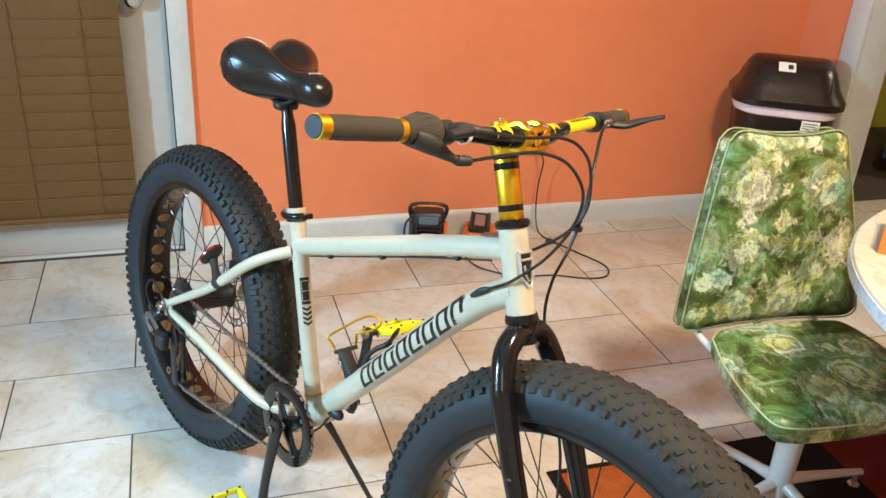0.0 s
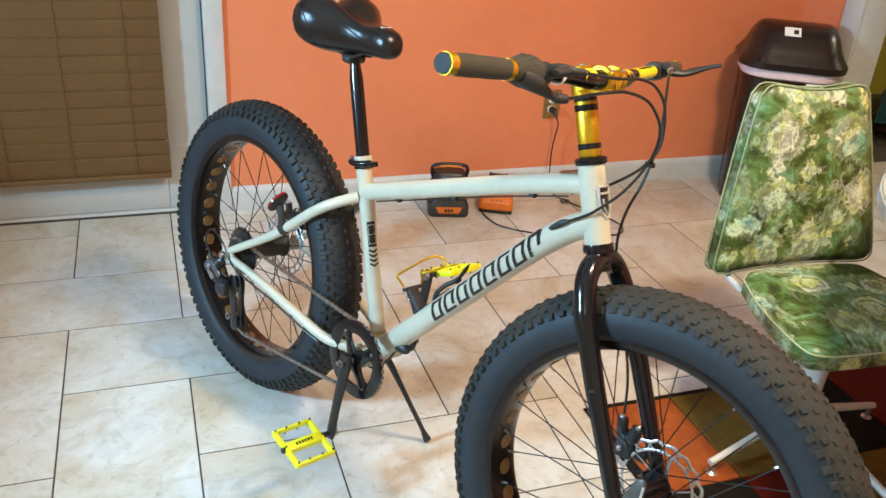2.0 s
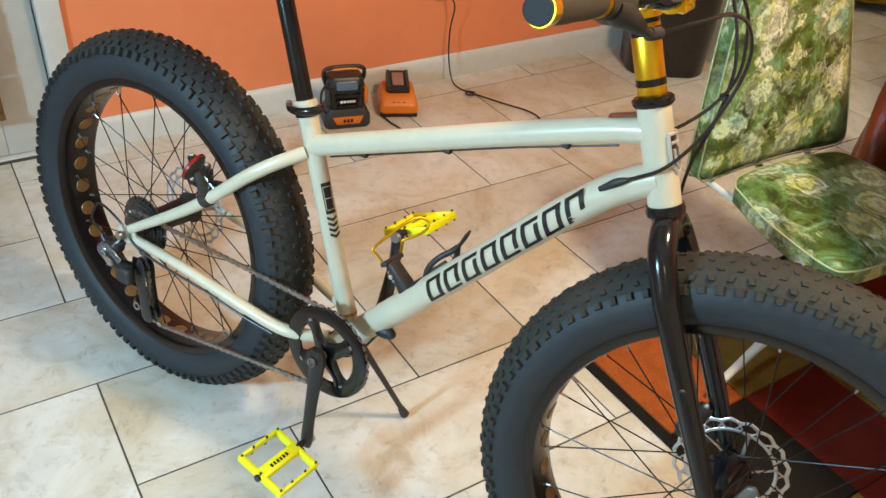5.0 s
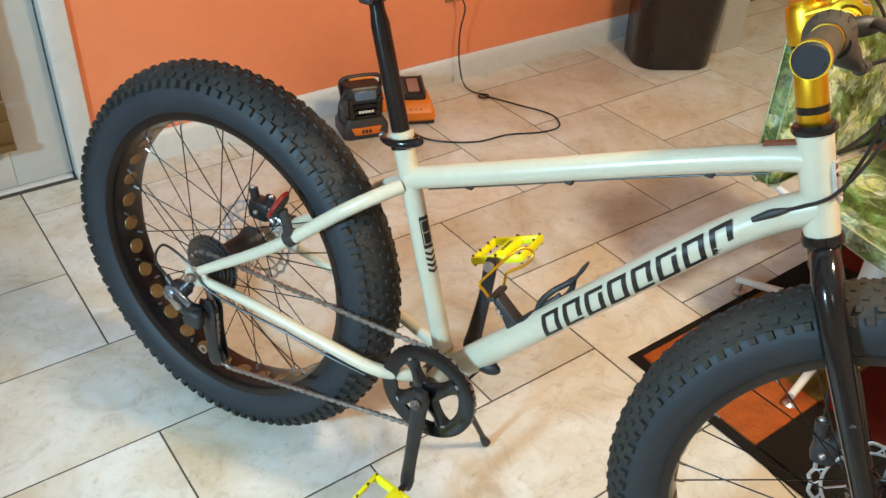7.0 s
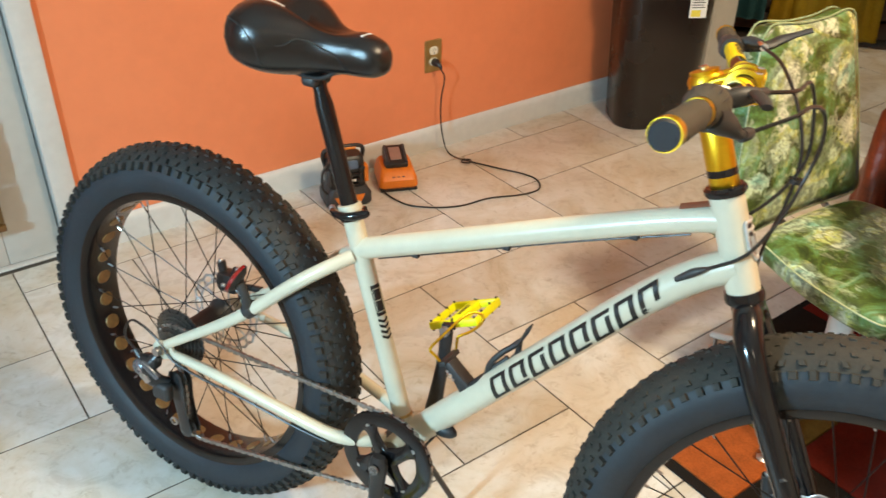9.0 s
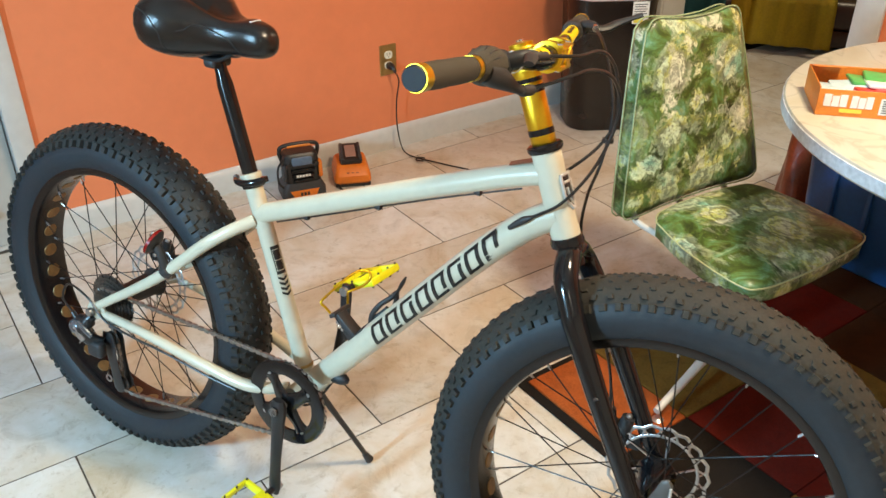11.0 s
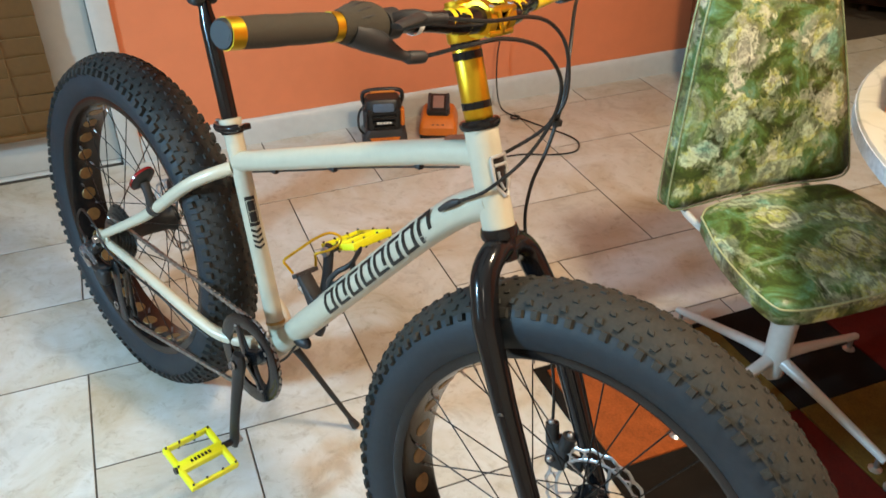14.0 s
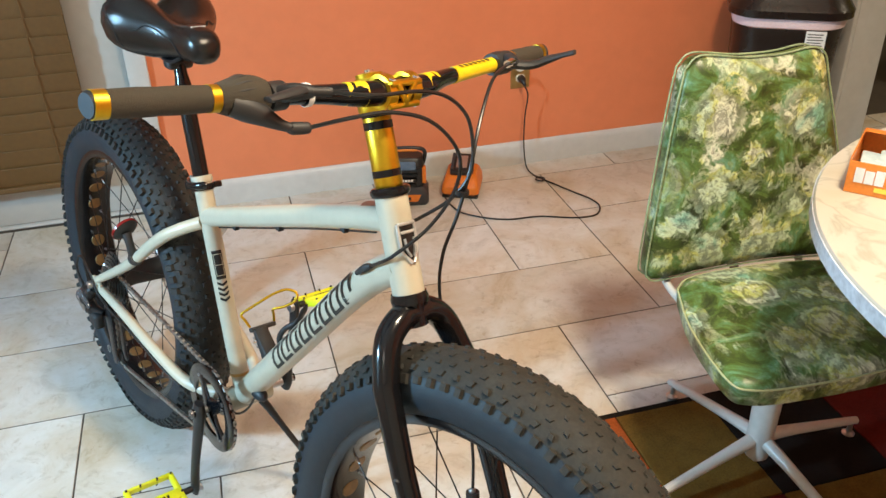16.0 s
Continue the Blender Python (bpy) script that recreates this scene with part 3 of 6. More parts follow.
def tread_bm(major, seed, bold):
    """Rows of rubber knobs on the crown and shoulders of a fat tyre: paired lugs, staggered, with tall edge blocks."""
    rng = random.Random(seed)
    bm = bmesh.new()
    rows = [(-65, 0.0125, 0.0105, 0.0056, 0), (-48, 0.0094, 0.0078, 0.0042, 0.5), (-32, 0.0088, 0.0058, 0.0030, 0.1), (-16, 0.0064, 0.0062, 0.0028, 0.6), (0, 0.0084, 0.0058, 0.0028, 0.15), (16, 0.0064, 0.0062, 0.0028, 0.6), (32, 0.0088, 0.0058, 0.0030, 0.1), (48, 0.0094, 0.0078, 0.0042, 0.5), (65, 0.0125, 0.0105, 0.0056, 0)]
    count = 92
    r0 = 0.0485
    for deg, la, lc, up, shift in rows:
        q = radians(deg)
        la, lc, up = la * min(bold, 1.12), lc * bold, up * bold
        for k in range(count):
            a = 2 * math.pi * (k + shift) / count
            s = 1 + rng.uniform(-0.08, 0.08)
            lean = (0.3 if k % 2 else -0.3) * (0 if abs(deg) > 60 else 1)
            wide = 1.25 if k % 2 and abs(deg) > 60 else 1.0
            pts = []
            for h, shrink in ((0.0, 1.0), (up * (1 + rng.uniform(-0.15, 0.1)), 0.74)):
                for da, dc in ((-1, -1), (1, -1), (1, 1), (-1, 1)):
                    rad = r0 + h
                    qq = q + dc * lc * wide * shrink * s / r0 * 0.5
                    rr = major + rad * math.cos(qq)
                    ang = a + (da * la * shrink * s + lean * dc * lc) / (major + r0) * 0.5
                    pts.append(bm.verts.new((rr * math.cos(ang), rad * math.sin(qq) * 1.055, rr * math.sin(ang))))
            b, t = pts[:4], pts[4:]
            bm.faces.new(t)
            for i in range(4):
                bm.faces.new((b[i], b[(i + 1) % 4], t[(i + 1) % 4], t[i]))
    # the dusty running band under the knobs
    band, n = [], 144
    for k in range(13):
        q = radians(-60 + 10 * k)
        rr, y = major + 0.0493 * math.cos(q), 0.0523 * math.sin(q)
        band.append([bm.verts.new((rr * math.cos(2 * math.pi * i / n), y, rr * math.sin(2 * math.pi * i / n))) for i in range(n)])
    for r1, r2 in zip(band, band[1:]):
        for i in range(n):
            bm.faces.new((r1[i], r2[i], r2[(i + 1) % n], r1[(i + 1) % n])).smooth = True
    return bm


def wheel(name, centre, m, rear, seed):
    """Rim, tyre, tread, holes, spokes and hub; all in the bike's frame."""
    at = m @ Matrix.Translation(centre)
    major = 0.3125
    rim_prof = [(0.2645, -0.030), (0.2620, 0.0), (0.2645, 0.030), (0.2675, 0.0375), (0.2740, 0.0405), (0.2825, 0.0405), (0.2825, 0.036), (0.2715, 0.034), (0.2715, -0.034), (0.2825, -0.036), (0.2825, -0.0405), (0.2740, -0.0405), (0.2675, -0.0375)]
    rim = part(name, moved(lathe(rim_prof, 96, close=True), at), RIM_BLACK, bike, "wide black drilled rim with spokes")
    prof = []
    for k in range(25):
        q = radians(-143 + 286 * k / 24)
        prof.append((major + 0.0485 * math.cos(q), 0.0515 * math.sin(q)))
    part("tyre", moved(lathe(prof, 128, caps=False), at), TYRE_RUBBER, rim, "wide black rubber tyre")
    tagged(part("tread", moved(tread_bm(major, seed, 1.25 if rear else 1.0), at), TREAD_RUBBER if rear else DUSTY_RUBBER, rim, "knobbly black rubber tread" if rear else "knobbly rubber tread brown with dust", smooth=False), kind="stuff")
    hole = None
    for k in range(32):
        a = 2 * math.pi * (k + 0.5) / 32
        bm = lathe([(0.0, 0.0), (0.0145, 0.0), (0.0155, 0.0016), (0.0, 0.0016)], 20, "z")
        if hole is None:
            hole = part("rim_hole", bm, RIM_STRIP, rim, "gold rim strip showing through a drilled hole")
        else:
            bm.free()
            o = hole.copy()
            scene.collection.objects.link(o)
            hole = o
        hole.matrix_local = at @ Matrix.Rotation(a, 4, "Y") @ pose(0.2612, 0, 0, 0, 90, 0)
    hub_w = 0.062
    hub = lathe([(0.0, -0.085), (0.008, -0.085), (0.008, -hub_w - 0.008), (0.018, -hub_w - 0.006), (0.032, -hub_w), (0.032, -hub_w + 0.004), (0.026, -hub_w + 0.012), (0.0235, 0.0), (0.026, hub_w - 0.012), (0.032, hub_w - 0.004), (0.032, hub_w), (0.018, hub_w + 0.006), (0.008, hub_w + 0.008), (0.008, 0.085), (0.0, 0.085)], 32)
    part("hub", moved(hub, at), MATTE_BLACK if rear else GLOSS_BLACK, rim, "black alloy hub")
    spokes = 32
    for k in range(spokes):
        side = 1 if k % 2 else -1
        lead = 1 if (k // 2) % 2 else -1
        a = 2 * math.pi * k / spokes
        ha = a + lead * radians(62)
        p0 = (0.028 * math.cos(ha), side * (hub_w - 0.002), 0.028 * math.sin(ha))
        p1 = (0.2635 * math.cos(a), side * 0.012, 0.2635 * math.sin(a))
        sp = part("spoke", moved(tube([p0, p1], 0.0011, 6, smooth=False), at), SPOKE_BLACK, rim)
        part("nipple", moved(tube([(0.251 * math.cos(a), side * 0.0135, 0.251 * math.sin(a)), p1], 0.0021, 6, smooth=False), at), STEEL, sp, "small steel nipple")
    # brake rotor on the left
    rot = bmesh.new()
    n = 72

    def ring_pts(r, wave):
        return [((r + wave * math.sin(36 * math.pi * i / n)) * math.cos(2 * math.pi * i / n), 0.071, (r + wave * math.sin(36 * math.pi * i / n)) * math.sin(2 * math.pi * i / n)) for i in range(n + 1)]
    tube(ring_pts(0.0795, 0.0022), 0.0030, 6, bm=rot, smooth=False, flat=0.4)
    tube(ring_pts(0.0640, 0.0), 0.0026, 6, bm=rot, smooth=False, flat=0.4)
    for k in range(36):
        a0, a1 = 2 * math.pi * k / 36, 2 * math.pi * (k + (0.8 if k % 2 else -0.8)) / 36
        tube([(0.0655 * math.cos(a0), 0.071, 0.0655 * math.sin(a0)), (0.079 * math.cos(a1), 0.071, 0.079 * math.sin(a1))], 0.0019, 6, bm=rot, smooth=False, flat=0.6)
    for k in range(6):
        a = 2 * math.pi * k / 6
        tube([(0.022 * math.cos(a), 0.071, 0.022 * math.sin(a)), (0.042 * math.cos(a + 0.28), 0.071, 0.042 * math.sin(a + 0.28)), (0.066 * math.cos(a + 0.38), 0.071, 0.066 * math.sin(a + 0.38))], 0.0026, 6, 3, bm=rot, flat=0.5)
    lathe([(0.014, 0.069), (0.025, 0.069), (0.025, 0.073), (0.014, 0.073)], 24, bm=rot, close=True)
    part("brake_rotor", moved(rot, at), ROTOR_STEEL, rim, "steel disc brake rotor")
    return rim


rear = wheel("rear_wheel", AXLE, STILL, True, 3)
front = wheel("front_wheel", FRONT, STEER, False, 5)

# frame
fr = bmesh.new()
tube([(0.470, 0, 0.318), (0.3445, 0, 0.700)], 0.0165, 20, bm=fr, smooth=False)
tube([(0.366, 0, 0.632, 0.0180), (0.54, 0, 0.699, 0.0178), (0.72, 0, 0.769, 0.0176), (0.85, 0, 0.817, 0.0176), (0.914, 0, 0.836, 0.0180)], 0.02, 22, 8, bm=fr, flat=1.0)
tube([(0.486, 0, 0.316, 0.0235), (0.56, 0, 0.398, 0.0235), (0.70, 0, 0.553, 0.0235), (0.80, 0, 0.664, 0.0235), (0.852, 0, 0.717, 0.0235), (0.892, 0, 0.752, 0.0232), (0.936, 0, 0.781, 0.0225)], 0.022, 22, 8, bm=fr)
cyl(HEAD_LOW - AXIS * 0.0, HEAD_TOP, 0.0215, 28, bm=fr)
frame_part = part("frame", fr, FRAME_CREAM, bike, "glossy cream painted frame")
part("bottom_bracket_shell", moved(lathe([(0.0, -0.052), (0.021, -0.052), (0.0225, -0.050), (0.0225, 0.050), (0.021, 0.052), (0.0, 0.052)], 32), Matrix.Translation(BB)), FRAME_TAN, frame_part, "scuffed tan bottom bracket shell")
for side in (-1, 1):
    cs = [(0.452, side * 0.034, 0.307, 0.0115), (0.410, side * 0.058, 0.304, 0.0115), (0.360, side * 0.074, 0.307, 0.0115), (0.26, side * 0.087, 0.327, 0.0108), (0.12, side * 0.096, 0.348, 0.0098), (0.018, side * 0.099 - 0.003, 0.357, 0.0085)]
    part("chainstay", tube(cs, 0.011, 16, 8), FRAME_CREAM, frame_part, "cream curved chainstay")
    ss = [(0.362, side * 0.012, 0.622, 0.0118), (0.325, side * 0.045, 0.599, 0.0118), (0.280, side * 0.066, 0.565, 0.0118), (0.17, side * 0.084, 0.473, 0.0108), (0.016, side * 0.099 - 0.003, 0.372, 0.0088)]
    part("seatstay", tube(ss, 0.011, 16, 8), FRAME_CREAM, frame_part, "cream curved seatstay")
    drop = [(-0.020, 0.366), (-0.012, 0.378), (0.022, 0.384), (0.034, 0.366), (0.022, 0.350), (-0.012, 0.335), (-0.022, 0.345)]
    part("dropout", moved(prism(drop, 0.007, 0.002), Matrix.Translation((0.004, side * 0.099 + 0.0005, -0.004)) @ pose(0, 0, 0, 90)), FRAME_CREAM, frame_part)
    part("axle_nut", moved(lathe([(0.0, -0.008), (0.008, -0.008), (0.009, 0.0), (0.0, 0.0)], 6 * 2), Matrix.Translation((0.004, side * 0.109 - 0.003, 0.359))), STEEL, frame_part)
part("seat_tube_band", moved(lathe([(0.0166, 0), (0.0178, 0.0005), (0.0178, 0.005), (0.0166, 0.0055)], 24, "z", close=True), oriented((0.462, 0, 0.343), (-0.3115, 0, 0.95))), BRASS, frame_part, "thin bronze band on the seat tube")
# decals stand a hair off the tubes
def on_tube(p0, p1, radius, along, angle, w, h, skew=0.0, lift=0.0006):
    """A thin curved patch on a tube: along it by w, round it by h."""
    p0, p1 = Vector(p0), Vector(p1)
    ax = (p1 - p0).normalized()
    side = Vector((0, -1, 0))
    up = side.cross(ax) * -1
    if up.z < 0:
        up = -up
    bm = bmesh.new()
    n = 5
    rows = []
    for i in range(n + 1):
        hh = (i / n - 0.5) * h
        a = angle + hh / radius
        rows.append([bm.verts.new(p0 + ax * (along + u * w + skew * hh) + (radius + lift) * (math.cos(a) * side + math.sin(a) * up)) for u in (-0.5, 0.5)])
    for r0, r1 in zip(rows, rows[1:]):
        bm.faces.new((r0[0], r0[1], r1[1], r1[0]))
    return bm


DT0, DT1 = (0.56, 0, 0.398), (0.80, 0, 0.664)
# the maker's wordmark, as eight plain hollow slanted blocks
for k in range(8):
    c, gap = 0.123 + 0.0421 * k, (0.0, 0.009, -0.009)[k % 3]
    glyph = bmesh.new()
    for du, dv, w, h in ((-0.0125, 0.0, 0.0085, 0.036), (0.0125, gap * 0.5, 0.0085, 0.036 - abs(gap)), (0.0, 0.0152, 0.0335, 0.0056), (0.0, -0.0152, 0.0335, 0.0056)):
        join(glyph, on_tube(DT0, DT1, 0.0235, c + du + 0.42 * dv, dv / 0.0235, w, h, 0.42))
    part("decal_bar", glyph, DECAL_BLACK, frame_part, "plain hollow black block of the wordmark on the down tube")
ST0, ST1 = (0.470, 0, 0.318), (0.3445, 0, 0.700)
part("decal_bar", on_tube(ST0, ST1, 0.0165, 0.243, 1.2, 0.054, 0.018), DECAL_BLACK, frame_part, "black decal with a fine cream outline on the seat tube")
for du in (-0.020, 0.0, 0.020):
    part("decal_line", on_tube(ST0, ST1, 0.0165, 0.243 + du, 1.2, 0.0012, 0.0125, lift=0.0009), FRAME_CREAM, frame_part)
for dv in (-0.0068, 0.0068):
    part("decal_line", on_tube(ST0, ST1, 0.0165, 0.243, 1.2 + dv / 0.0165, 0.041, 0.0010, lift=0.0009), FRAME_CREAM, frame_part)
for k in range(4):
    chevron = bmesh.new()
    for dv, skew in ((-0.0045, -0.55), (0.0045, 0.55)):
        join(chevron, on_tube(ST0, ST1, 0.0165, 0.205 - 0.0098 * k + skew * dv, 1.2 + dv / 0.0165, 0.0050, 0.0092, skew))
    part("decal_chevron", chevron, DECAL_BLACK, frame_part, "black chevron decal")
part("warning_decal", on_tube((0.72, 0, 0.772), (0.84, 0, 0.816), 0.0184, 0.172, 1.25, 0.052, 0.013), DECAL_BROWN, frame_part, "small brown warning sticker")
# head badge on the front of the head tube
badge = bmesh.new()
n, mm = 8, 10
rows = []
for j in range(mm + 1):
    h = -0.026 + 0.052 * j / mm
    width = 0.66 * (1.0 if h > -0.010 else max(0.22, 1 - (-0.010 - h) / 0.016 * 0.75))
    rows.append([badge.verts.new(HEAD_LOW + AXIS * (0.066 + h) + 0.0226 * (math.cos(a) * Vector((AXIS.z, 0, -AXIS.x)) + math.sin(a) * Vector((0, 1, 0)))) for a in (width * (2 * i / n - 1) for i in range(n + 1))])
for r0, r1 in zip(rows, rows[1:]):
    for i in range(n):
        badge.faces.new((r0[i], r0[i + 1], r1[i + 1], r1[i]))
bd = part("head_badge", badge, DECAL_BLACK, frame_part, "black and chrome head badge, plain shapes only")
FWD = Vector((AXIS.z, 0, -AXIS.x))
for a in (-0.58, 0.58):
    pts = [HEAD_LOW + AXIS * (0.066 + h) + 0.0232 * (math.cos(a * s) * FWD + math.sin(a * s) * Vector((0, 1, 0))) for h, s in ((0.025, 1), (-0.010, 1), (-0.026, 0.12))]
    part("badge_rim", tube(pts, 0.0024, 8, 3, smooth=False), BADGE_SILVER, bd)
for h, w in ((0.025, 0.58), (0.014, 0.46)):
    pts = [HEAD_LOW + AXIS * (0.066 + h) + 0.0234 * (math.cos(a) * FWD + math.sin(a) * Vector((0, 1, 0))) for a in (w * k / 4 for k in range(-4, 5))]
    part("badge_bar", tube(pts, 0.0022, 8, 2), BADGE_SILVER, bd)
for a in (-0.3, 0.3):
    pts = [HEAD_LOW + AXIS * (0.066 + h) + 0.0234 * (math.cos(a * s) * FWD + math.sin(a * s) * Vector((0, 1, 0))) for h, s in ((0.006, 1), (-0.008, 0.9), (-0.018, 0.3))]
    part("badge_bar", tube(pts, 0.0026, 8, 3, smooth=False, flat=0.6), BADGE_SILVER, bd)
for x in (0.47, 0.62, 0.80):
    z = 0.632 + (x - 0.366) * 0.385 - 0.0185
    part("cable_guide", box((x - 0.006, -0.005, z - 0.006), (x + 0.006, 0.005, z + 0.003), 0.002), MATTE_BLACK, frame_part)
part("cable_guide", tube([(0.40, 0.003, 0.623), (0.54, 0.003, 0.677), (0.72, 0.003, 0.747), (0.87, 0.003, 0.801)], 0.0015, 8, 4), CABLE, frame_part, "black rear brake cable under the top tube")

# seat post, collar and saddle
COLLAR = Vector((0.3445, 0, 0.700))
UP = Vector((-0.3115, 0, 0.95)).normalized()
part("seat_collar", moved(lathe([(0.0145, 0.0), (0.0190, 0.0), (0.0195, 0.004), (0.0190, 0.010), (0.0145, 0.011)], 28, "z", close=True), oriented(COLLAR - UP * 0.006, UP)), FRAME_CREAM, bike, "cream seat tube collar")
clampbm = lathe([(0.0166, 0.0), (0.0200, 0.0), (0.0200, 0.011), (0.0166, 0.011)], 28, "z", close=True)
box((-0.034, -0.007, 0.0), (-0.018, 0.007, 0.011), 0.002, bm=clampbm)
cl = part("seat_clamp", moved(clampbm, oriented(COLLAR - UP * 0.021, UP)), GLOSS_BLACK, bike, "black quick-release seat clamp")
grip_at = COLLAR - UP * 0.015
part("clamp_lever", tube([tuple(grip_at + Vector(d[:3])) + (d[3],) for d in ((-0.032, -0.010, 0.002, 0.0046), (-0.016, -0.022, 0.005, 0.0048), (0.004, -0.027, 0.008, 0.0050), (0.024, -0.022, 0.013, 0.0052), (0.036, -0.014, 0.017, 0.0050), (0.041, -0.011, 0.018, 0.0018))], 0.0046, 12, 6, flat=1.3), GLOSS_BLACK, cl, "curved black clamp lever")
part("clamp_nut", ball(tuple(COLLAR - UP * 0.015 + Vector((-0.036, -0.004, 0.004))), (0.006, 0.006, 0.006)), STEEL, cl)
part("seat_post", tube([tuple(COLLAR - UP * 0.05) + (0.0142,), tuple(COLLAR + UP * 0.165) + (0.0142,), tuple(COLLAR + UP * 0.185) + (0.0112,), tuple(COLLAR + UP * 0.225) + (0.0110,)], 0.014, 22, smooth=False), GLOSS_BLACK, bike, "glossy black seat post")
SAD = Vector((0.29, 0, 0.0))


def saddle_bm():
    """Wide padded saddle: two rear lobes with a groove, narrowing to a drooping nose."""
    xs = [-0.127, -0.125, -0.117, -0.101, -0.074, -0.046, -0.018, 0.008, 0.034, 0.058, 0.080, 0.100, 0.112, 0.117]
    half = [0.020, 0.060, 0.082, 0.096, 0.101, 0.091, 0.069, 0.049, 0.038, 0.033, 0.031, 0.027, 0.018, 0.005]
    top = [0.960, 0.981, 0.998, 1.009, 1.013, 1.008, 0.997, 0.986, 0.979, 0.976, 0.974, 0.968, 0.957, 0.945]
    low = [0.940, 0.920, 0.908, 0.900, 0.896, 0.897, 0.901, 0.906, 0.910, 0.912, 0.913, 0.916, 0.923, 0.932]
    bm = bmesh.new()
    rings = []
    rows = smooth_path(list(zip(xs, half, top, low)), 3)
    for x, w, t, b in rows:
        ring = []
        lobes = max(0.0, min(1.0, (0.065 - x) / 0.11))
        for k in range(28):
            a = 2 * math.pi * k / 28
            c, s = math.cos(a), math.sin(a)
            y = w * math.copysign(abs(c) ** 0.8, c)
            if s >= 0:
                z = (t + b) / 2 + (t - b) / 2 * s ** 0.75
                z -= lobes * 0.036 * math.exp(-(y / 0.024) ** 2)
            else:
                z = (t + b) / 2 + (t - b) / 2 * math.copysign(abs(s) ** 0.55, s)
                y *= 1 - 0.25 * abs(s)
            ring.append(bm.verts.new((SAD.x + x, y, z)))
        rings.append(ring)
    for r0, r1 in zip(rings, rings[1:]):
        for i in range(28):
            bm.faces.new((r0[i], r0[(i + 1) % 28], r1[(i + 1) % 28], r1[i]))
    bm.faces.new(rings[0])
    bm.faces.new(rings[-1])
    return bm


saddle = part("saddle", saddle_bm(), SADDLE_VINYL, bike, "wide padded black vinyl saddle", angle=70)
for y in (-0.022, 0.022):
    part("saddle_rail", tube([(0.232, y, 0.918), (0.250, y, 0.904), (0.300, y, 0.902), (0.335, y * 0.6, 0.920)], 0.0035, 8, 5), SATIN_BLACK, saddle)
part("saddle_clamp", box((0.264, -0.024, 0.884), (0.292, 0.024, 0.904), 0.008, 3), MATTE_BLACK, saddle, "black saddle clamp")
for k in range(5):
    part("saddle_mark", box((0.366, -0.013 + 0.0052 * k, 0.9705), (0.3695, -0.0095 + 0.0052 * k, 0.9745)), PAPER_WHITE, saddle, "small pale mark on the saddle nose")
skin = [(v.co.copy(), v.normal.copy()) for v in saddle.data.vertices]


def on_saddle(pts):
    """A line laid on the saddle's skin."""
    out = []
    for q in smooth_path(pts, 6):
        near = sorted(skin, key=lambda s: (s[0] - Vector(q[:3])).length)[:4]
        w = [1 / (0.002 + (s[0] - Vector(q[:3])).length) for s in near]
        c = sum((s[0] * k for s, k in zip(near, w)), Vector()) / sum(w)
        out.append(c + near[0][1] * 0.0006)
    for _ in range(4):
        out = [out[0]] + [(a + b * 2 + c) / 4 for a, b, c in zip(out, out[1:], out[2:])] + [out[-1]]
    return [tuple(p) for p in out]


for side in (-1, 1):
    part("saddle_seam", tube(on_saddle([(0.178, side * 0.085, 0.985), (0.212, side * 0.098, 0.980), (0.236, side * 0.098, 0.962), (0.242, side * 0.092, 0.935), (0.246, side * 0.085, 0.915)]), 0.0011, 6, 3), DARK_SLOT, saddle)
    part("saddle_seam", tube(on_saddle([(0.268, side * 0.078, 0.948), (0.284, side * 0.066, 0.962), (0.310, side * 0.047, 0.956), (0.342, side * 0.036, 0.942), (0.356, side * 0.032, 0.922)]), 0.0011, 6, 3), DARK_SLOT, saddle)
for k in range(2):
    part("saddle_stripe", tube(on_saddle([(0.190 + 0.012 * k, -0.046, 1.006), (0.212 + 0.012 * k, -0.036, 0.998), (0.228 + 0.012 * k, -0.028, 0.990)]), 0.0012, 6, 3), PAPER_WHITE, saddle, "thin pale stripe on the saddle")

# fork
fk = bmesh.new()
tube([tuple(HEAD_LOW + AXIS * 0.0) + (0.019,), tuple(HEAD_LOW - AXIS * 0.045) + (0.019,)], 0.019, 22, bm=fk, smooth=False)
crown_z = HEAD_LOW - AXIS * 0.030
for side in (-1, 1):
    end = FRONT + Vector((-0.006, side * 0.079, 0.012))
    sh = HEAD_LOW - AXIS * 0.105 + FWD * 0.006
    rows = smooth_path([(crown_z.x, 0, crown_z.z, 0.0185), (crown_z.x + 0.002, side * 0.024, crown_z.z + 0.001, 0.0185), (crown_z.x + 0.010, side * 0.052, crown_z.z - 0.020, 0.0182), (sh.x, side * 0.072, sh.z, 0.0178)], 7)
    for f in (0.12, 0.35, 0.6, 0.8, 1.0):
        q = sh * (1 - f) + Vector((end.x, 0, end.z)) * f
        rows.append((q.x, side * (0.072 + 0.007 * min(1, f * 3)), q.z, 0.0176 - 0.0045 * f))
    tube([tuple(float(c) for c in r) for r in rows], 0.017, 20, bm=fk, smooth=False)
fork = part("fork", moved(fk, STEER), GLOSS_BLACK, bike, "glossy black rigid fork with an arched crown")
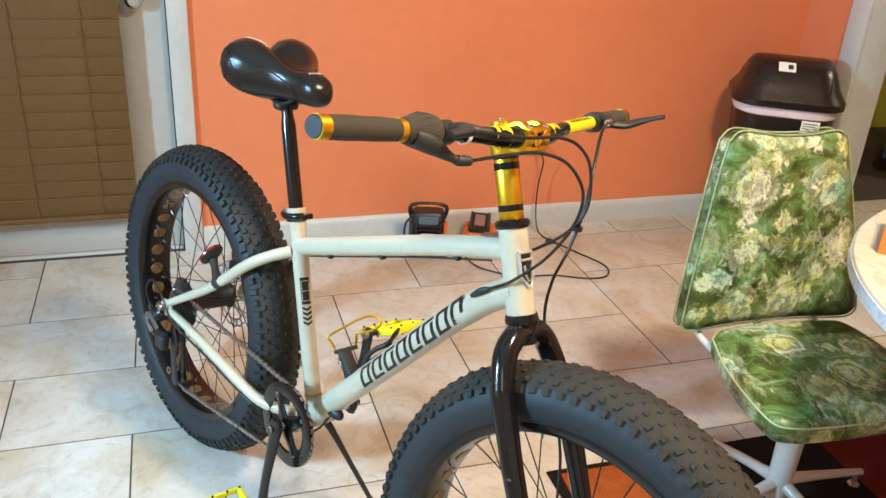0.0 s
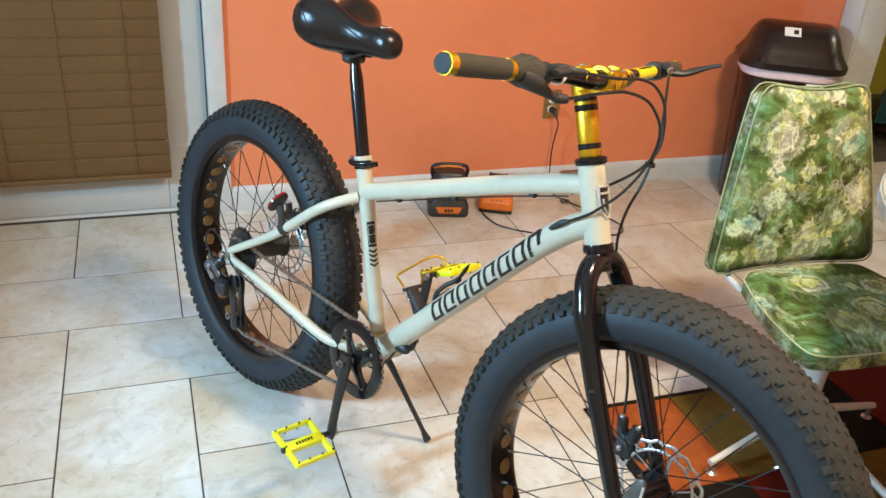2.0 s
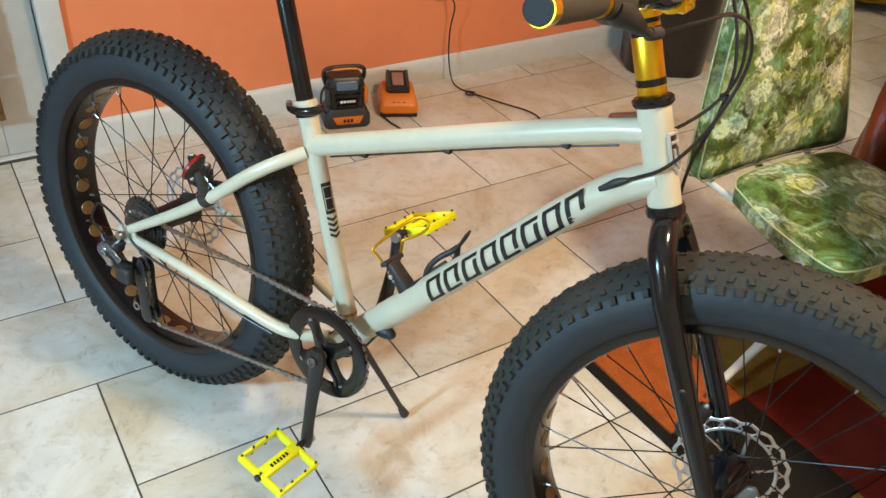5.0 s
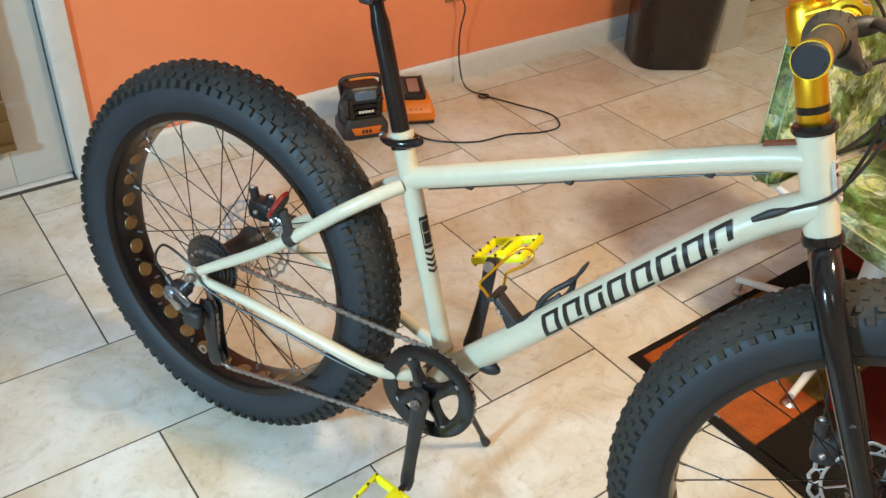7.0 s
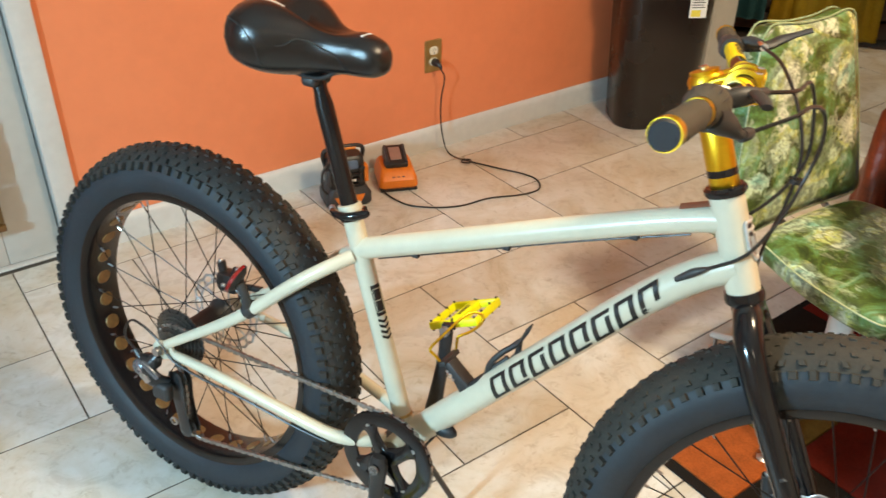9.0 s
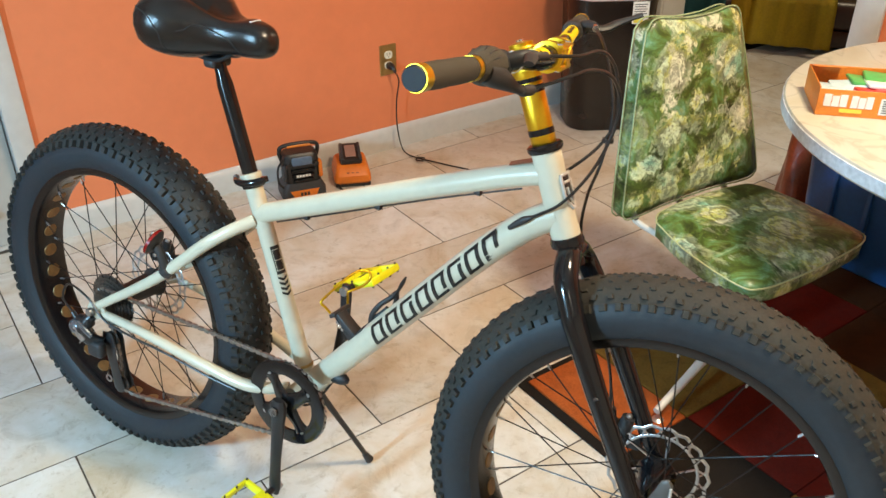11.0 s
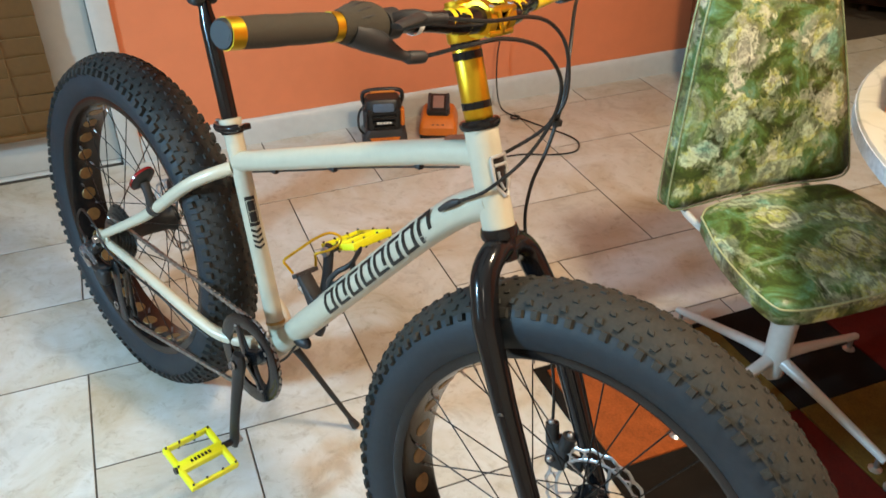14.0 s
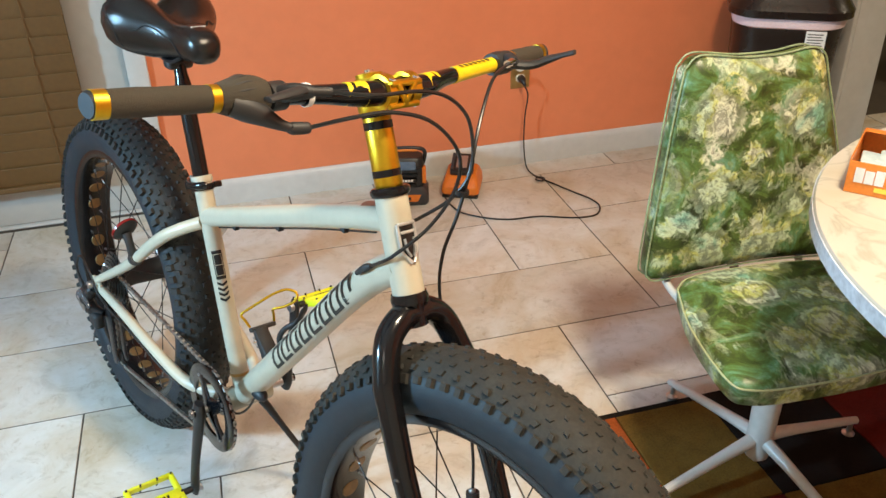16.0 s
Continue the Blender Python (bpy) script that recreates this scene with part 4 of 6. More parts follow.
for side in (-1, 1):
    plate = [(-0.016, 0.02), (0.0, 0.03), (0.014, 0.018), (0.016, -0.008), (0.0, -0.018), (-0.014, -0.008)]
    part("fork_end", moved(prism(plate, 0.008, 0.002), STEER @ Matrix.Translation(FRONT + Vector((0, side * 0.078 + 0.004, 0))) @ pose(0, 0, 0, 90)), GLOSS_BLACK, fork)
    part("axle_nut", moved(lathe([(0, -0.009), (0.0085, -0.009), (0.0095, 0.0), (0.0095, 0.004), (0, 0.004)], 12), STEER @ Matrix.Translation(FRONT + Vector((0, side * 0.090, 0)))), STEEL, fork)
calbm = box((1.046, 0.058, 0.376), (1.082, 0.092, 0.424), 0.010)
cyl((1.052, 0.070, 0.415), (1.046, 0.070, 0.446), 0.010, 14, bm=calbm)
cyl((1.074, 0.066, 0.418), (1.078, 0.066, 0.442), 0.011, 14, bm=calbm)
box((1.070, 0.070, 0.380), (1.104, 0.084, 0.405), 0.005, bm=calbm)
cal = part("brake_caliper", moved(calbm, STEER), MATTE_BLACK, fork, "black front disc brake caliper")
for x, y, z in ((1.045, 0.070, 0.447), (1.0785, 0.066, 0.443), (1.060, 0.054, 0.398)):
    part("caliper_bolt", moved(ball((x, y, z), (0.0055, 0.0055, 0.0055)), STEER), STEEL, cal)
paddle = prism([(-0.013, -0.006), (-0.009, -0.016), (0.004, -0.020), (0.015, -0.012), (0.020, 0.022), (0.014, 0.046), (0.002, 0.054), (-0.008, 0.044)], 0.009, 0.003)
sk = part("skewer_lever", moved(paddle, STEER @ Matrix.Translation((1.152, -0.097, 0.422)) @ pose(0, 0, 0, 90, 0, 0) @ pose(0, 0, 0, 0, -12, -14) @ Matrix.Scale(0.8, 4)), SKEWER_GREY, fork, "grey tapered wheel skewer lever")
part("lever_edge", moved(tube([(0.022, -0.004, 0.010), (0.0195, 0.022, 0.011), (0.013, 0.044, 0.010)], 0.0026, 8, 4), STEER @ Matrix.Translation((1.152, -0.097, 0.422)) @ pose(0, 0, 0, 90, 0, 0) @ pose(0, 0, 0, 0, -12, -14) @ Matrix.Scale(0.8, 4)), BADGE_SILVER, sk, "bright silver strip along the lever's edge")
part("brake_stud", moved(cyl((1.035, -0.075, 0.565), (1.045, -0.094, 0.550), 0.0045), STEER), MATTE_BLACK, fork)

# headset and tall gold riser
part("lower_cup", moved(lathe([(0.0, -0.014), (0.0245, -0.014), (0.0255, -0.008), (0.0235, 0.0), (0.0, 0.0)], 32, "z"), oriented(HEAD_LOW, AXIS)), GLOSS_BLACK, bike, "glossy black lower headset cup")
part("upper_cup", moved(lathe([(0.0, 0.0), (0.0235, 0.0), (0.0262, 0.004), (0.0262, 0.009), (0.023, 0.012), (0.0, 0.012)], 32, "z"), oriented(HEAD_TOP, AXIS)), GLOSS_BLACK, bike, "glossy black upper headset cup")
riser = part("stem_riser", moved(lathe([(0.0, 0.012), (0.0172, 0.012), (0.0182, 0.014), (0.0182, 0.103), (0.017, 0.105), (0.0, 0.105)], 36, "z"), oriented(HEAD_TOP, AXIS, STEER)), GOLD, bike, "tall gold anodised steerer riser")
for h0, h1, r in ((0.025, 0.034, 0.0187), (0.085, 0.095, 0.0187), (0.100, 0.107, 0.0185)):
    part("spacer_ring", moved(lathe([(0.0, h0), (r, h0), (r, h1), (0.0, h1)], 32, "z"), oriented(HEAD_TOP, AXIS, STEER)), GLOSS_BLACK, riser, "black spacer ring")
for h in (0.055, 0.075):
    part("riser_bolt", moved(cyl((-0.0235, -0.006, h), (-0.016, -0.006, h), 0.0038, 12), oriented(HEAD_TOP, AXIS, STEER) @ pose(0, 0, 0)), STEEL, riser)

# stem and handlebar, built in steering coordinates with the wheel straight
STEM0 = HEAD_TOP + AXIS * 0.128
CLAMP = Vector((0.893, 0, 1.000))
st = lathe([(0.0, -0.022), (0.0205, -0.022), (0.0215, -0.018), (0.0215, 0.016), (0.019, 0.021), (0.0, 0.021)], 32, "z")
stem = part("stem", moved(st, oriented(STEM0, AXIS, STEER)), GOLD, bike, "gold anodised short stem")
for dz in (0.011, -0.011):
    off = AXIS * dz
    for side in (-1, 1):
        part("stem_arm", moved(tube([tuple(STEM0 + off + Vector((0.0, side * 0.017, 0))), tuple((STEM0 + CLAMP) / 2 + off * 0.9 + Vector((0, side * 0.020, 0.004))), tuple(CLAMP + off + Vector((0, side * 0.023, 0)))], 0.0055, 10, 5), STEER), GOLD, stem)
for y in (-0.020, 0.020):
    part("face_clamp", moved(lathe([(0.0162, y - 0.008), (0.0215, y - 0.007), (0.0215, y + 0.007), (0.0162, y + 0.008)], 28, close=True), STEER @ Matrix.Translation(CLAMP)), GOLD, stem, "gold handlebar clamp ring")
    for dz in (0.016, -0.016):
        part("clamp_bolt", moved(cyl((0.008, y, dz), (0.018, y, dz), 0.0032, 10), STEER @ Matrix.Translation(CLAMP)), CHROME, stem)
for dz in (0.0135, -0.0135):
    part("face_plate", moved(box((0.011, -0.026, dz - 0.004), (0.0215, 0.026, dz + 0.004), 0.003), STEER @ Matrix.Translation(CLAMP)), GOLD, stem, "gold face plate bar with bright edges")
for y, r in ((-0.006, 32), (0.006, -32)):
    part("face_plate", moved(box((0.0165, -0.0035, -0.016), (0.0225, 0.0035, 0.016), 0.002), STEER @ Matrix.Translation(CLAMP + Vector((0, y, 0))) @ pose(0, 0, 0, r)), GOLD, stem)
part("top_bolt", moved(lathe([(0.0, 0.027), (0.0052, 0.027), (0.0055, 0.031), (0.0025, 0.032), (0.0, 0.030)], 16, "z"), oriented(STEM0, AXIS, STEER)), CHROME, stem)
part("stem_bolt", moved(cyl((-0.024, -0.010, 0.010), (-0.024, 0.010, 0.010), 0.0042, 12), oriented(STEM0, AXIS, STEER)), STEEL, stem)
part("top_cap", moved(lathe([(0.0, 0.021), (0.017, 0.021), (0.0175, 0.026), (0.006, 0.028), (0.0, 0.028)], 28, "z"), oriented(STEM0, AXIS, STEER)), GOLD, stem, "gold top cap")
bar_pts = [(CLAMP.x - 0.043, -0.362, 1.013, 0.0106), (CLAMP.x - 0.026, -0.215, 1.008, 0.0106), (CLAMP.x - 0.014, -0.11, 1.003, 0.0112), (CLAMP.x, -0.045, 1.000, 0.0150), (CLAMP.x, 0.045, 1.000, 0.0150), (CLAMP.x - 0.014, 0.11, 1.003, 0.0108), (CLAMP.x - 0.030, 0.215, 1.006, 0.0100), (CLAMP.x - 0.052, 0.368, 1.008, 0.0100)]
bar = part("handlebar", moved(tube(bar_pts, 0.011, 20, 8), STEER), GLOSS_BLACK, bike, "glossy black riser handlebar with yellow decals")


def bar_at(y):
    """A point on the handlebar's line."""
    for p, q in zip(bar_pts, bar_pts[1:]):
        if p[1] <= y <= q[1]:
            f = (y - p[1]) / (q[1] - p[1])
            return Vector([p[k] + (q[k] - p[k]) * f for k in range(3)]), p[3] + (q[3] - p[3]) * f
    return Vector(bar_pts[-1][:3]), 0.0111


def bar_sleeve(y0, y1, extra, mat, name, label="", parent=None, grow=None):
    pts = []
    for k in range(7):
        y = y0 + (y1 - y0) * k / 6
        p, r = bar_at(y)
        pts.append((*p, r + extra + (grow[k] if grow else 0)))
    return part(name, moved(tube(pts, 0.01, 22, 3, smooth=False), STEER), mat, parent or bar, label)


for y0, y1 in ((-0.076, -0.070), (-0.066, -0.050), (0.050, 0.066), (0.070, 0.076), (0.122, 0.222)):
    bar_sleeve(y0, y1, 0.0006, DECAL_YELLOW, "bar_decal", "yellow decal patch on the handlebar")
for y in (0.138, 0.149, 0.160, 0.171, 0.182, 0.193, 0.204):
    p, r = bar_at(y)
    part("decal_mark", moved(ball(tuple(p + Vector((0.003, 0, r + 0.0006))), (0.0045, 0.003, 0.0006)), STEER), DECAL_BLACK, bar)
for side in (-1, 1):
    a, b = (-0.352, -0.238) if side < 0 else (0.268, 0.358)
    g = bar_sleeve(a, b, 0.0034, GRIP_RUBBER, "grip", "brown-grey ribbed rubber lock-on grip", grow=[0, 0.0008, 0.0012, 0.0006, 0.0010, 0.0006, 0])
    for y0, y1 in ((a - 0.008, a + 0.006), (b - 0.004, b + 0.008)):
        bar_sleeve(y0 if side < 0 or y0 > 0.3 else y0, y1, 0.0043, GOLD, "lock_ring", "gold grip lock ring", g)
    endy = -0.3595 if side < 0 else 0.3655
    p, _ = bar_at(side * 0.36)
    part("end_cap", moved(lathe([(0.0, -0.005), (0.0122, -0.005), (0.0140, -0.002), (0.0140, 0.004), (0.0, 0.004)], 28), STEER @ Matrix.Translation((p.x, endy, p.z)) @ pose(0, 0, 0, 0, 0, 8 * -side)), CAP_BLUE, g, "dark blue-black bar end cap")
# twist shifter on the right, with its housing and cable boot
bar_sleeve(-0.232, -0.178, 0.008, GRIP_RUBBER, "twist_shifter", "dark grey twist shifter with ribs", grow=[-0.003, 0.000, 0.0030, 0.0048, 0.0048, 0.0034, 0.000])
for k in range(5):
    a = radians(35 + 24 * k)
    p, r = bar_at(-0.205)
    part("shifter_rib", moved(tube([tuple(p + Vector((0.0200 * math.cos(a), -0.012, 0.0200 * math.sin(a)))), tuple(p + Vector((0.0232 * math.cos(a), 0.0, 0.0232 * math.sin(a)))), tuple(p + Vector((0.0205 * math.cos(a), 0.014, 0.0205 * math.sin(a))))], 0.0012, 6, 4), STEER), MATTE_BLACK, bar)
sh = bmesh.new()
p, _ = bar_at(-0.18)
tube([(p.x + 0.004, -0.222, p.z - 0.002, 0.013), (p.x + 0.010, -0.208, p.z - 0.007, 0.0145), (p.x + 0.018, -0.195, p.z - 0.013, 0.0125), (p.x + 0.026, -0.184, p.z - 0.020, 0.0085), (p.x + 0.031, -0.174, p.z - 0.025, 0.0060), (p.x + 0.0345, -0.166, p.z - 0.0275, 0.0058), (p.x + 0.035, -0.165, p.z - 0.028, 0.0072), (p.x + 0.041, -0.149, p.z - 0.028, 0.0066), (p.x + 0.042, -0.146, p.z - 0.028, 0.0035)], 0.01, 14, 6, bm=sh)
part("shifter_housing", moved(sh, STEER), MATTE_BLACK, bar, "black shifter housing with a cable boot")
for side in (-1, 1):
    p, _ = bar_at(-0.165 if side < 0 else 0.246)
    bl = bmesh.new()
    lathe([(0.0125, -0.011), (0.0165, -0.010), (0.0165, 0.010), (0.0125, 0.011)], 22, bm=bl, close=True)
    lever = part("brake_lever", moved(bl, STEER @ Matrix.Translation(p)), MATTE_BLACK, bar, "black brake lever and clamp")
    part("lever_body", moved(tube([(p.x + 0.008, p.y, p.z + 0.004, 0.010), (p.x + 0.026, p.y - side * 0.008, p.z + 0.010, 0.010), (p.x + 0.040, p.y - side * 0.022, p.z + 0.012, 0.0065)], 0.01, 12, 5), STEER), MATTE_BLACK, lever)
    blade = [(p.x + 0.020, p.y - 0.008, p.z + 0.004, 0.013), (p.x + 0.046, p.y + 0.012, p.z + 0.006, 0.0115), (p.x + 0.064, p.y + 0.024, p.z + 0.016, 0.0105), (p.x + 0.084, p.y + 0.028, p.z + 0.026, 0.0068), (p.x + 0.102, p.y + 0.032, p.z + 0.034, 0.0064)]
    if side < 0:
        # the right lever lies ahead of the twist shifter
        blade = [(p.x + 0.026, p.y + 0.026, p.z + 0.012, 0.0080), (p.x + 0.038, p.y + 0.002, p.z + 0.014, 0.0085), (p.x + 0.046, p.y - 0.026, p.z + 0.014, 0.0075), (p.x + 0.050, p.y - 0.046, p.z + 0.013, 0.0060)]
    part("lever_blade", moved(tube(blade, 0.006, 12, 6, flat=0.55), STEER), MATTE_BLACK, lever, "black lever blade")
    part("barrel_adjuster", moved(cyl((p.x + 0.038, p.y - side * 0.020, p.z + 0.012), (p.x + 0.045, p.y - side * 0.042, p.z + 0.011), 0.0055, 12), STEER), CHROME if side > 0 else MATTE_BLACK, lever, "cable barrel adjuster")
bar_sleeve(0.222, 0.266, 0.0055, MATTE_BLACK, "control_sleeve", "black control sleeve", grow=[0, 0.001, 0.0015, 0.0015, 0.001, 0.0005, 0])
part("sleeve_band", moved(lathe([(0.0125, -0.004), (0.0136, -0.003), (0.0136, 0.003), (0.0125, 0.004)], 20, close=True), STEER @ Matrix.Translation(bar_at(-0.125)[0])), PAPER_WHITE, bar, "pale worn band on the handlebar")

# cables: looped ahead of the head tube
C = lambda *pts: tube(pts, 0.0024, 8, 8)
grip_r, grip_l, shift_at = bar_at(-0.165)[0], bar_at(0.246)[0], bar_at(-0.18)[0]
END_SHIFT = tuple(STEER @ (shift_at + Vector((0.040, 0.032, -0.0285))))
END_REAR = tuple(STEER @ (grip_r + Vector((0.044, 0.040, 0.011))))
END_FRONT = tuple(STEER @ (grip_l + Vector((0.044, -0.040, 0.011))))
part("shift_cable", C(END_SHIFT, (0.966, -0.105, 1.002), (0.976, -0.060, 1.004), (0.986, -0.010, 0.988), (0.990, 0.030, 0.945), (0.982, 0.036, 0.895), (0.968, 0.010, 0.845), (0.945, -0.024, 0.806), (0.915, -0.0275, 0.782), (0.888, -0.0262, 0.765)), CABLE, bike, "black shift cable looped into the down tube")
part("cable_boot", tube([(0.902, -0.0270, 0.773, 0.0032), (0.888, -0.0268, 0.764, 0.0056), (0.868, -0.0250, 0.747, 0.0036)], 0.005, 10, 5), MATTE_BLACK, bike, "black rubber cable grommet on the down tube")
part("rear_brake_cable", C(END_REAR, (0.958, -0.070, 1.020), (0.962, -0.010, 1.018), (0.964, 0.034, 1.004), (0.970, 0.062, 0.972), (0.976, 0.066, 0.915), (0.962, 0.052, 0.875), (0.935, 0.024, 0.843), (0.905, 0.020, 0.822), (0.868, 0.012, 0.803)), CABLE, bike, "black rear brake cable")
part("front_brake_cable", C(END_FRONT, (0.912, 0.150, 1.000), (0.948, 0.100, 0.962), (0.968, 0.072, 0.912), (0.966, 0.058, 0.850), (0.954, 0.049, 0.790), (0.955, 0.050, 0.725), (0.985, 0.062, 0.620), (1.012, 0.070, 0.550), (1.028, 0.069, 0.500), (1.0365, 0.067, 0.450)), CABLE, bike, "black front brake cable beside the fork")
part("cable_tie", moved(lathe([(0.004, -0.003), (0.0085, -0.003), (0.0085, 0.003), (0.004, 0.003)], 12, "z", close=True), Matrix.Translation((0.970, 0.060, 0.882))), CABLE, bike)

# drivetrain
RING = BB + Vector((0, -0.066, 0))
ring_bm = lathe([(0.059, -0.003), (0.082, -0.0045), (0.0865, -0.003), (0.0865, 0.003), (0.082, 0.003), (0.059, 0.002)], 72, close=True)
chainring = part("chainring", moved(ring_bm, Matrix.Translation(RING)), GLOSS_BLACK, bike, "black chainring with a smooth guard")
teeth = bmesh.new()
for k in range(42):
    a = 2 * math.pi * k / 42
    own = box((0.078, 0.003, -0.0022), (0.0872, 0.006, 0.0022))
    join(teeth, moved(own, Matrix.Rotation(a, 4, "Y")))
part("chainring_teeth", moved(teeth, Matrix.Translation(RING)), MATTE_BLACK, chainring, smooth=False)
for k in range(4):
    a = 2 * math.pi * k / 4 + 0.62
    part("spider_arm", moved(tube([(0.006 * math.cos(a), -0.004, 0.006 * math.sin(a), 0.0062), (0.028 * math.cos(a), -0.003, 0.028 * math.sin(a), 0.0046), (0.046 * math.cos(a), -0.001, 0.046 * math.sin(a), 0.0040), (0.062 * math.cos(a), 0.0, 0.062 * math.sin(a), 0.0056)], 0.01, 16, 4, flat=3.2), Matrix.Translation(RING)), GLOSS_BLACK, chainring)
    part("chainring_bolt", moved(lathe([(0, -0.005), (0.004, -0.005), (0.0045, 0.003), (0, 0.003)], 12), Matrix.Translation(RING + Vector((0.063 * math.cos(a), 0, 0.063 * math.sin(a))))), STEEL, chainring)
part("spindle", moved(lathe([(0.0, -0.108), (0.008, -0.108), (0.008, 0.108), (0.0, 0.108)], 20), Matrix.Translation(BB)), STEEL, bike)
for side, down in ((-1, True), (1, False)):
    s = -1 if down else 1
    name = "crank_arm"
    end = Vector((0.477 if down else 0.478, side * 0.112, 0.134 if down else 0.464))
    arm = part(name, tube([(BB.x, side * 0.090, BB.z - s * 0.018, 0.012), (BB.x, side * 0.091, BB.z, 0.0175), (BB.x + 0.001, side * 0.094, BB.z + s * 0.03, 0.0145), (end.x, side * 0.106, 0.35 * BB.z + 0.65 * end.z, 0.0118), (end.x, side * 0.110, end.z - s * 0.006, 0.0125), (end.x, side * 0.111, end.z + s * 0.012, 0.009)], 0.012, 16, 6, flat=0.62), SATIN_BLACK, bike, "satin black crank arm")
    part("crank_bolt", moved(lathe([(0.0, -0.004), (0.0075, -0.004), (0.0085, 0.004), (0.0, 0.004)], 16), Matrix.Translation((BB.x, side * 0.104, BB.z))), GLOSS_BLACK, arm)
    part("pedal_washer", moved(lathe([(0.0, -0.004), (0.009, -0.004), (0.0095, 0.004), (0.0, 0.004)], 16), Matrix.Translation(end + Vector((0, -side * 0.010, 0)))), STEEL, arm)


def pedal(centre, tilt, side):
    """A platform pedal with two windows, a centre axle boss and studs."""
    at = Matrix.Translation(centre) @ Matrix.Rotation(radians(tilt), 4, "Y")
    L, W, T = 0.051, 0.048, 0.0075
    bm = bmesh.new()
    for x in (-1, 1):
        box((x * L - 0.007 if x > 0 else -L - 0.000, -W, -T), (x * L if x > 0 else -L + 0.007, W, T), 0.003, bm=bm)
    for y in (-1, 1):
        lo, hi = sorted((y * W, y * (W - 0.010)))
        box((-L + 0.003, lo, -T * 0.96), (L - 0.003, hi, T * 0.96), 0.003, bm=bm)
    box((-0.0115, -W + 0.004, -T * 1.1), (0.0115, W - 0.004, T * 1.1), 0.004, bm=bm)
    p = part("pedal", moved(bm, at), PEDAL_YELLOW, bike, "neon yellow platform pedal with black studs")
    for x in (-0.046, 0.0, 0.046):
        for y in (-0.043, -0.016, 0.016, 0.043) if x else (-0.045, 0.045):
            part("stud", moved(cyl((x, y, -T - 0.003), (x, y, T + 0.003), 0.0021, 8), at), MATTE_BLACK, p)
    part("axle", moved(cyl((0, -side * 0.066, 0), (0, side * 0.052, 0), 0.0065, 14), at), SATIN_BLACK, p)
    for k in range(6):
        part("pedal_mark", moved(box((-0.003, -0.021 + 0.0072 * k, T * 1.1), (0.004, -0.0165 + 0.0072 * k, T * 1.1 + 0.0005)), at), DECAL_BLACK, p, "plain black bar of the maker's mark")
    return p


pedal(Vector((0.477, -0.182, 0.134)), 14, -1)
pedal(Vector((0.478, 0.178, 0.464)), -24, 1)

# cassette, chain and derailleur
cas = bmesh.new()
for k in range(7):
    r = 0.061 - 0.0056 * k
    y = -0.052 - 0.0042 * k
    n = 2 * int(round(r / 0.048 * 30))
    vs = [[cas.verts.new(((r - (0.003 if i % 2 else 0)) * math.cos(2 * math.pi * i / n), y + d, (r - (0.003 if i % 2 else 0)) * math.sin(2 * math.pi * i / n))) for i in range(n)] for d in (0.0, 0.0020)]
    cas.faces.new(vs[0])
    cas.faces.new(vs[1])
    for i in range(n):
        cas.faces.new((vs[0][i], vs[0][(i + 1) % n], vs[1][(i + 1) % n], vs[1][i]))
lathe([(0.0, -0.084), (0.014, -0.084), (0.014, -0.05), (0.0, -0.05)], 20, bm=cas)
part("cassette", moved(cas, Matrix.Translation(AXLE)), CASSETTE_STEEL, rear, "dark steel sprocket cassette", smooth=False)
CY = -0.0625
JOCKEY = Vector((0.036, 0, 0.176))
loop = []
for k in range(25):
    a = radians(80 - 170 * k / 24)
    loop.append(Vector((BB.x + 0.083 * math.cos(a), CY, BB.z + 0.083 * math.sin(a))))
loop += [Vector((JOCKEY.x + 0.02, CY - 0.012, JOCKEY.z - 0.018)), Vector((JOCKEY.x - 0.004, CY - 0.014, JOCKEY.z - 0.012)), Vector((JOCKEY.x - 0.005, CY - 0.014, JOCKEY.z + 0.02)), Vector((0.030, CY - 0.014, 0.255)), Vector((0.026, CY - 0.014, 0.285)), Vector((0.012, CY - 0.013, 0.312))]
for k in range(13):
    a = radians(-70 - 200 * k / 12)
    loop.append(Vector((AXLE.x + 0.034 * math.cos(a), CY - 0.010, AXLE.z + 0.034 * math.sin(a))))
dense, carry = [], 0.0
PITCH = 0.0079
for p, q in zip(loop, loop[1:] + loop[:1]):
    d = (q - p).length
    s = carry
    while s < d:
        dense.append((p + (q - p) * (s / d), (q - p).normalized()))
        s += PITCH
    carry = s - d
chain = bmesh.new()
for k, (p, t) in enumerate(dense):
    wide = 0.0036 if k % 2 else 0.0022
    up = t.cross(Vector((0, 1, 0)))
    M3 = Matrix((t, Vector((0, 1, 0)), up)).transposed().to_4x4()
    join(chain, moved(box((-0.0056 if k % 2 else -0.0034, -wide, -0.0042 if k % 2 else -0.0030), (0.0056 if k % 2 else 0.0034, wide, 0.0042 if k % 2 else 0.0030), 0.0012, 1), Matrix.Translation(p) @ M3))
tagged(part("chain", chain, CHAIN_STEEL, bike, "dark oiled steel roller chain", smooth=False), kind="stuff")
der = bmesh.new()
tube([(0.000, -0.108, 0.346, 0.010), (-0.010, -0.116, 0.330, 0.014), (-0.020, -0.120, 0.312, 0.015), (-0.010, -0.112, 0.290, 0.014), (0.010, -0.098, 0.280, 0.012)], 0.012, 14, 6, bm=der)
box((-0.034, -0.126, 0.322), (0.006, -0.104, 0.344), 0.007, bm=der)
dl = part("rear_derailleur", der, SATIN_BLACK, bike, "black and silver rear derailleur")
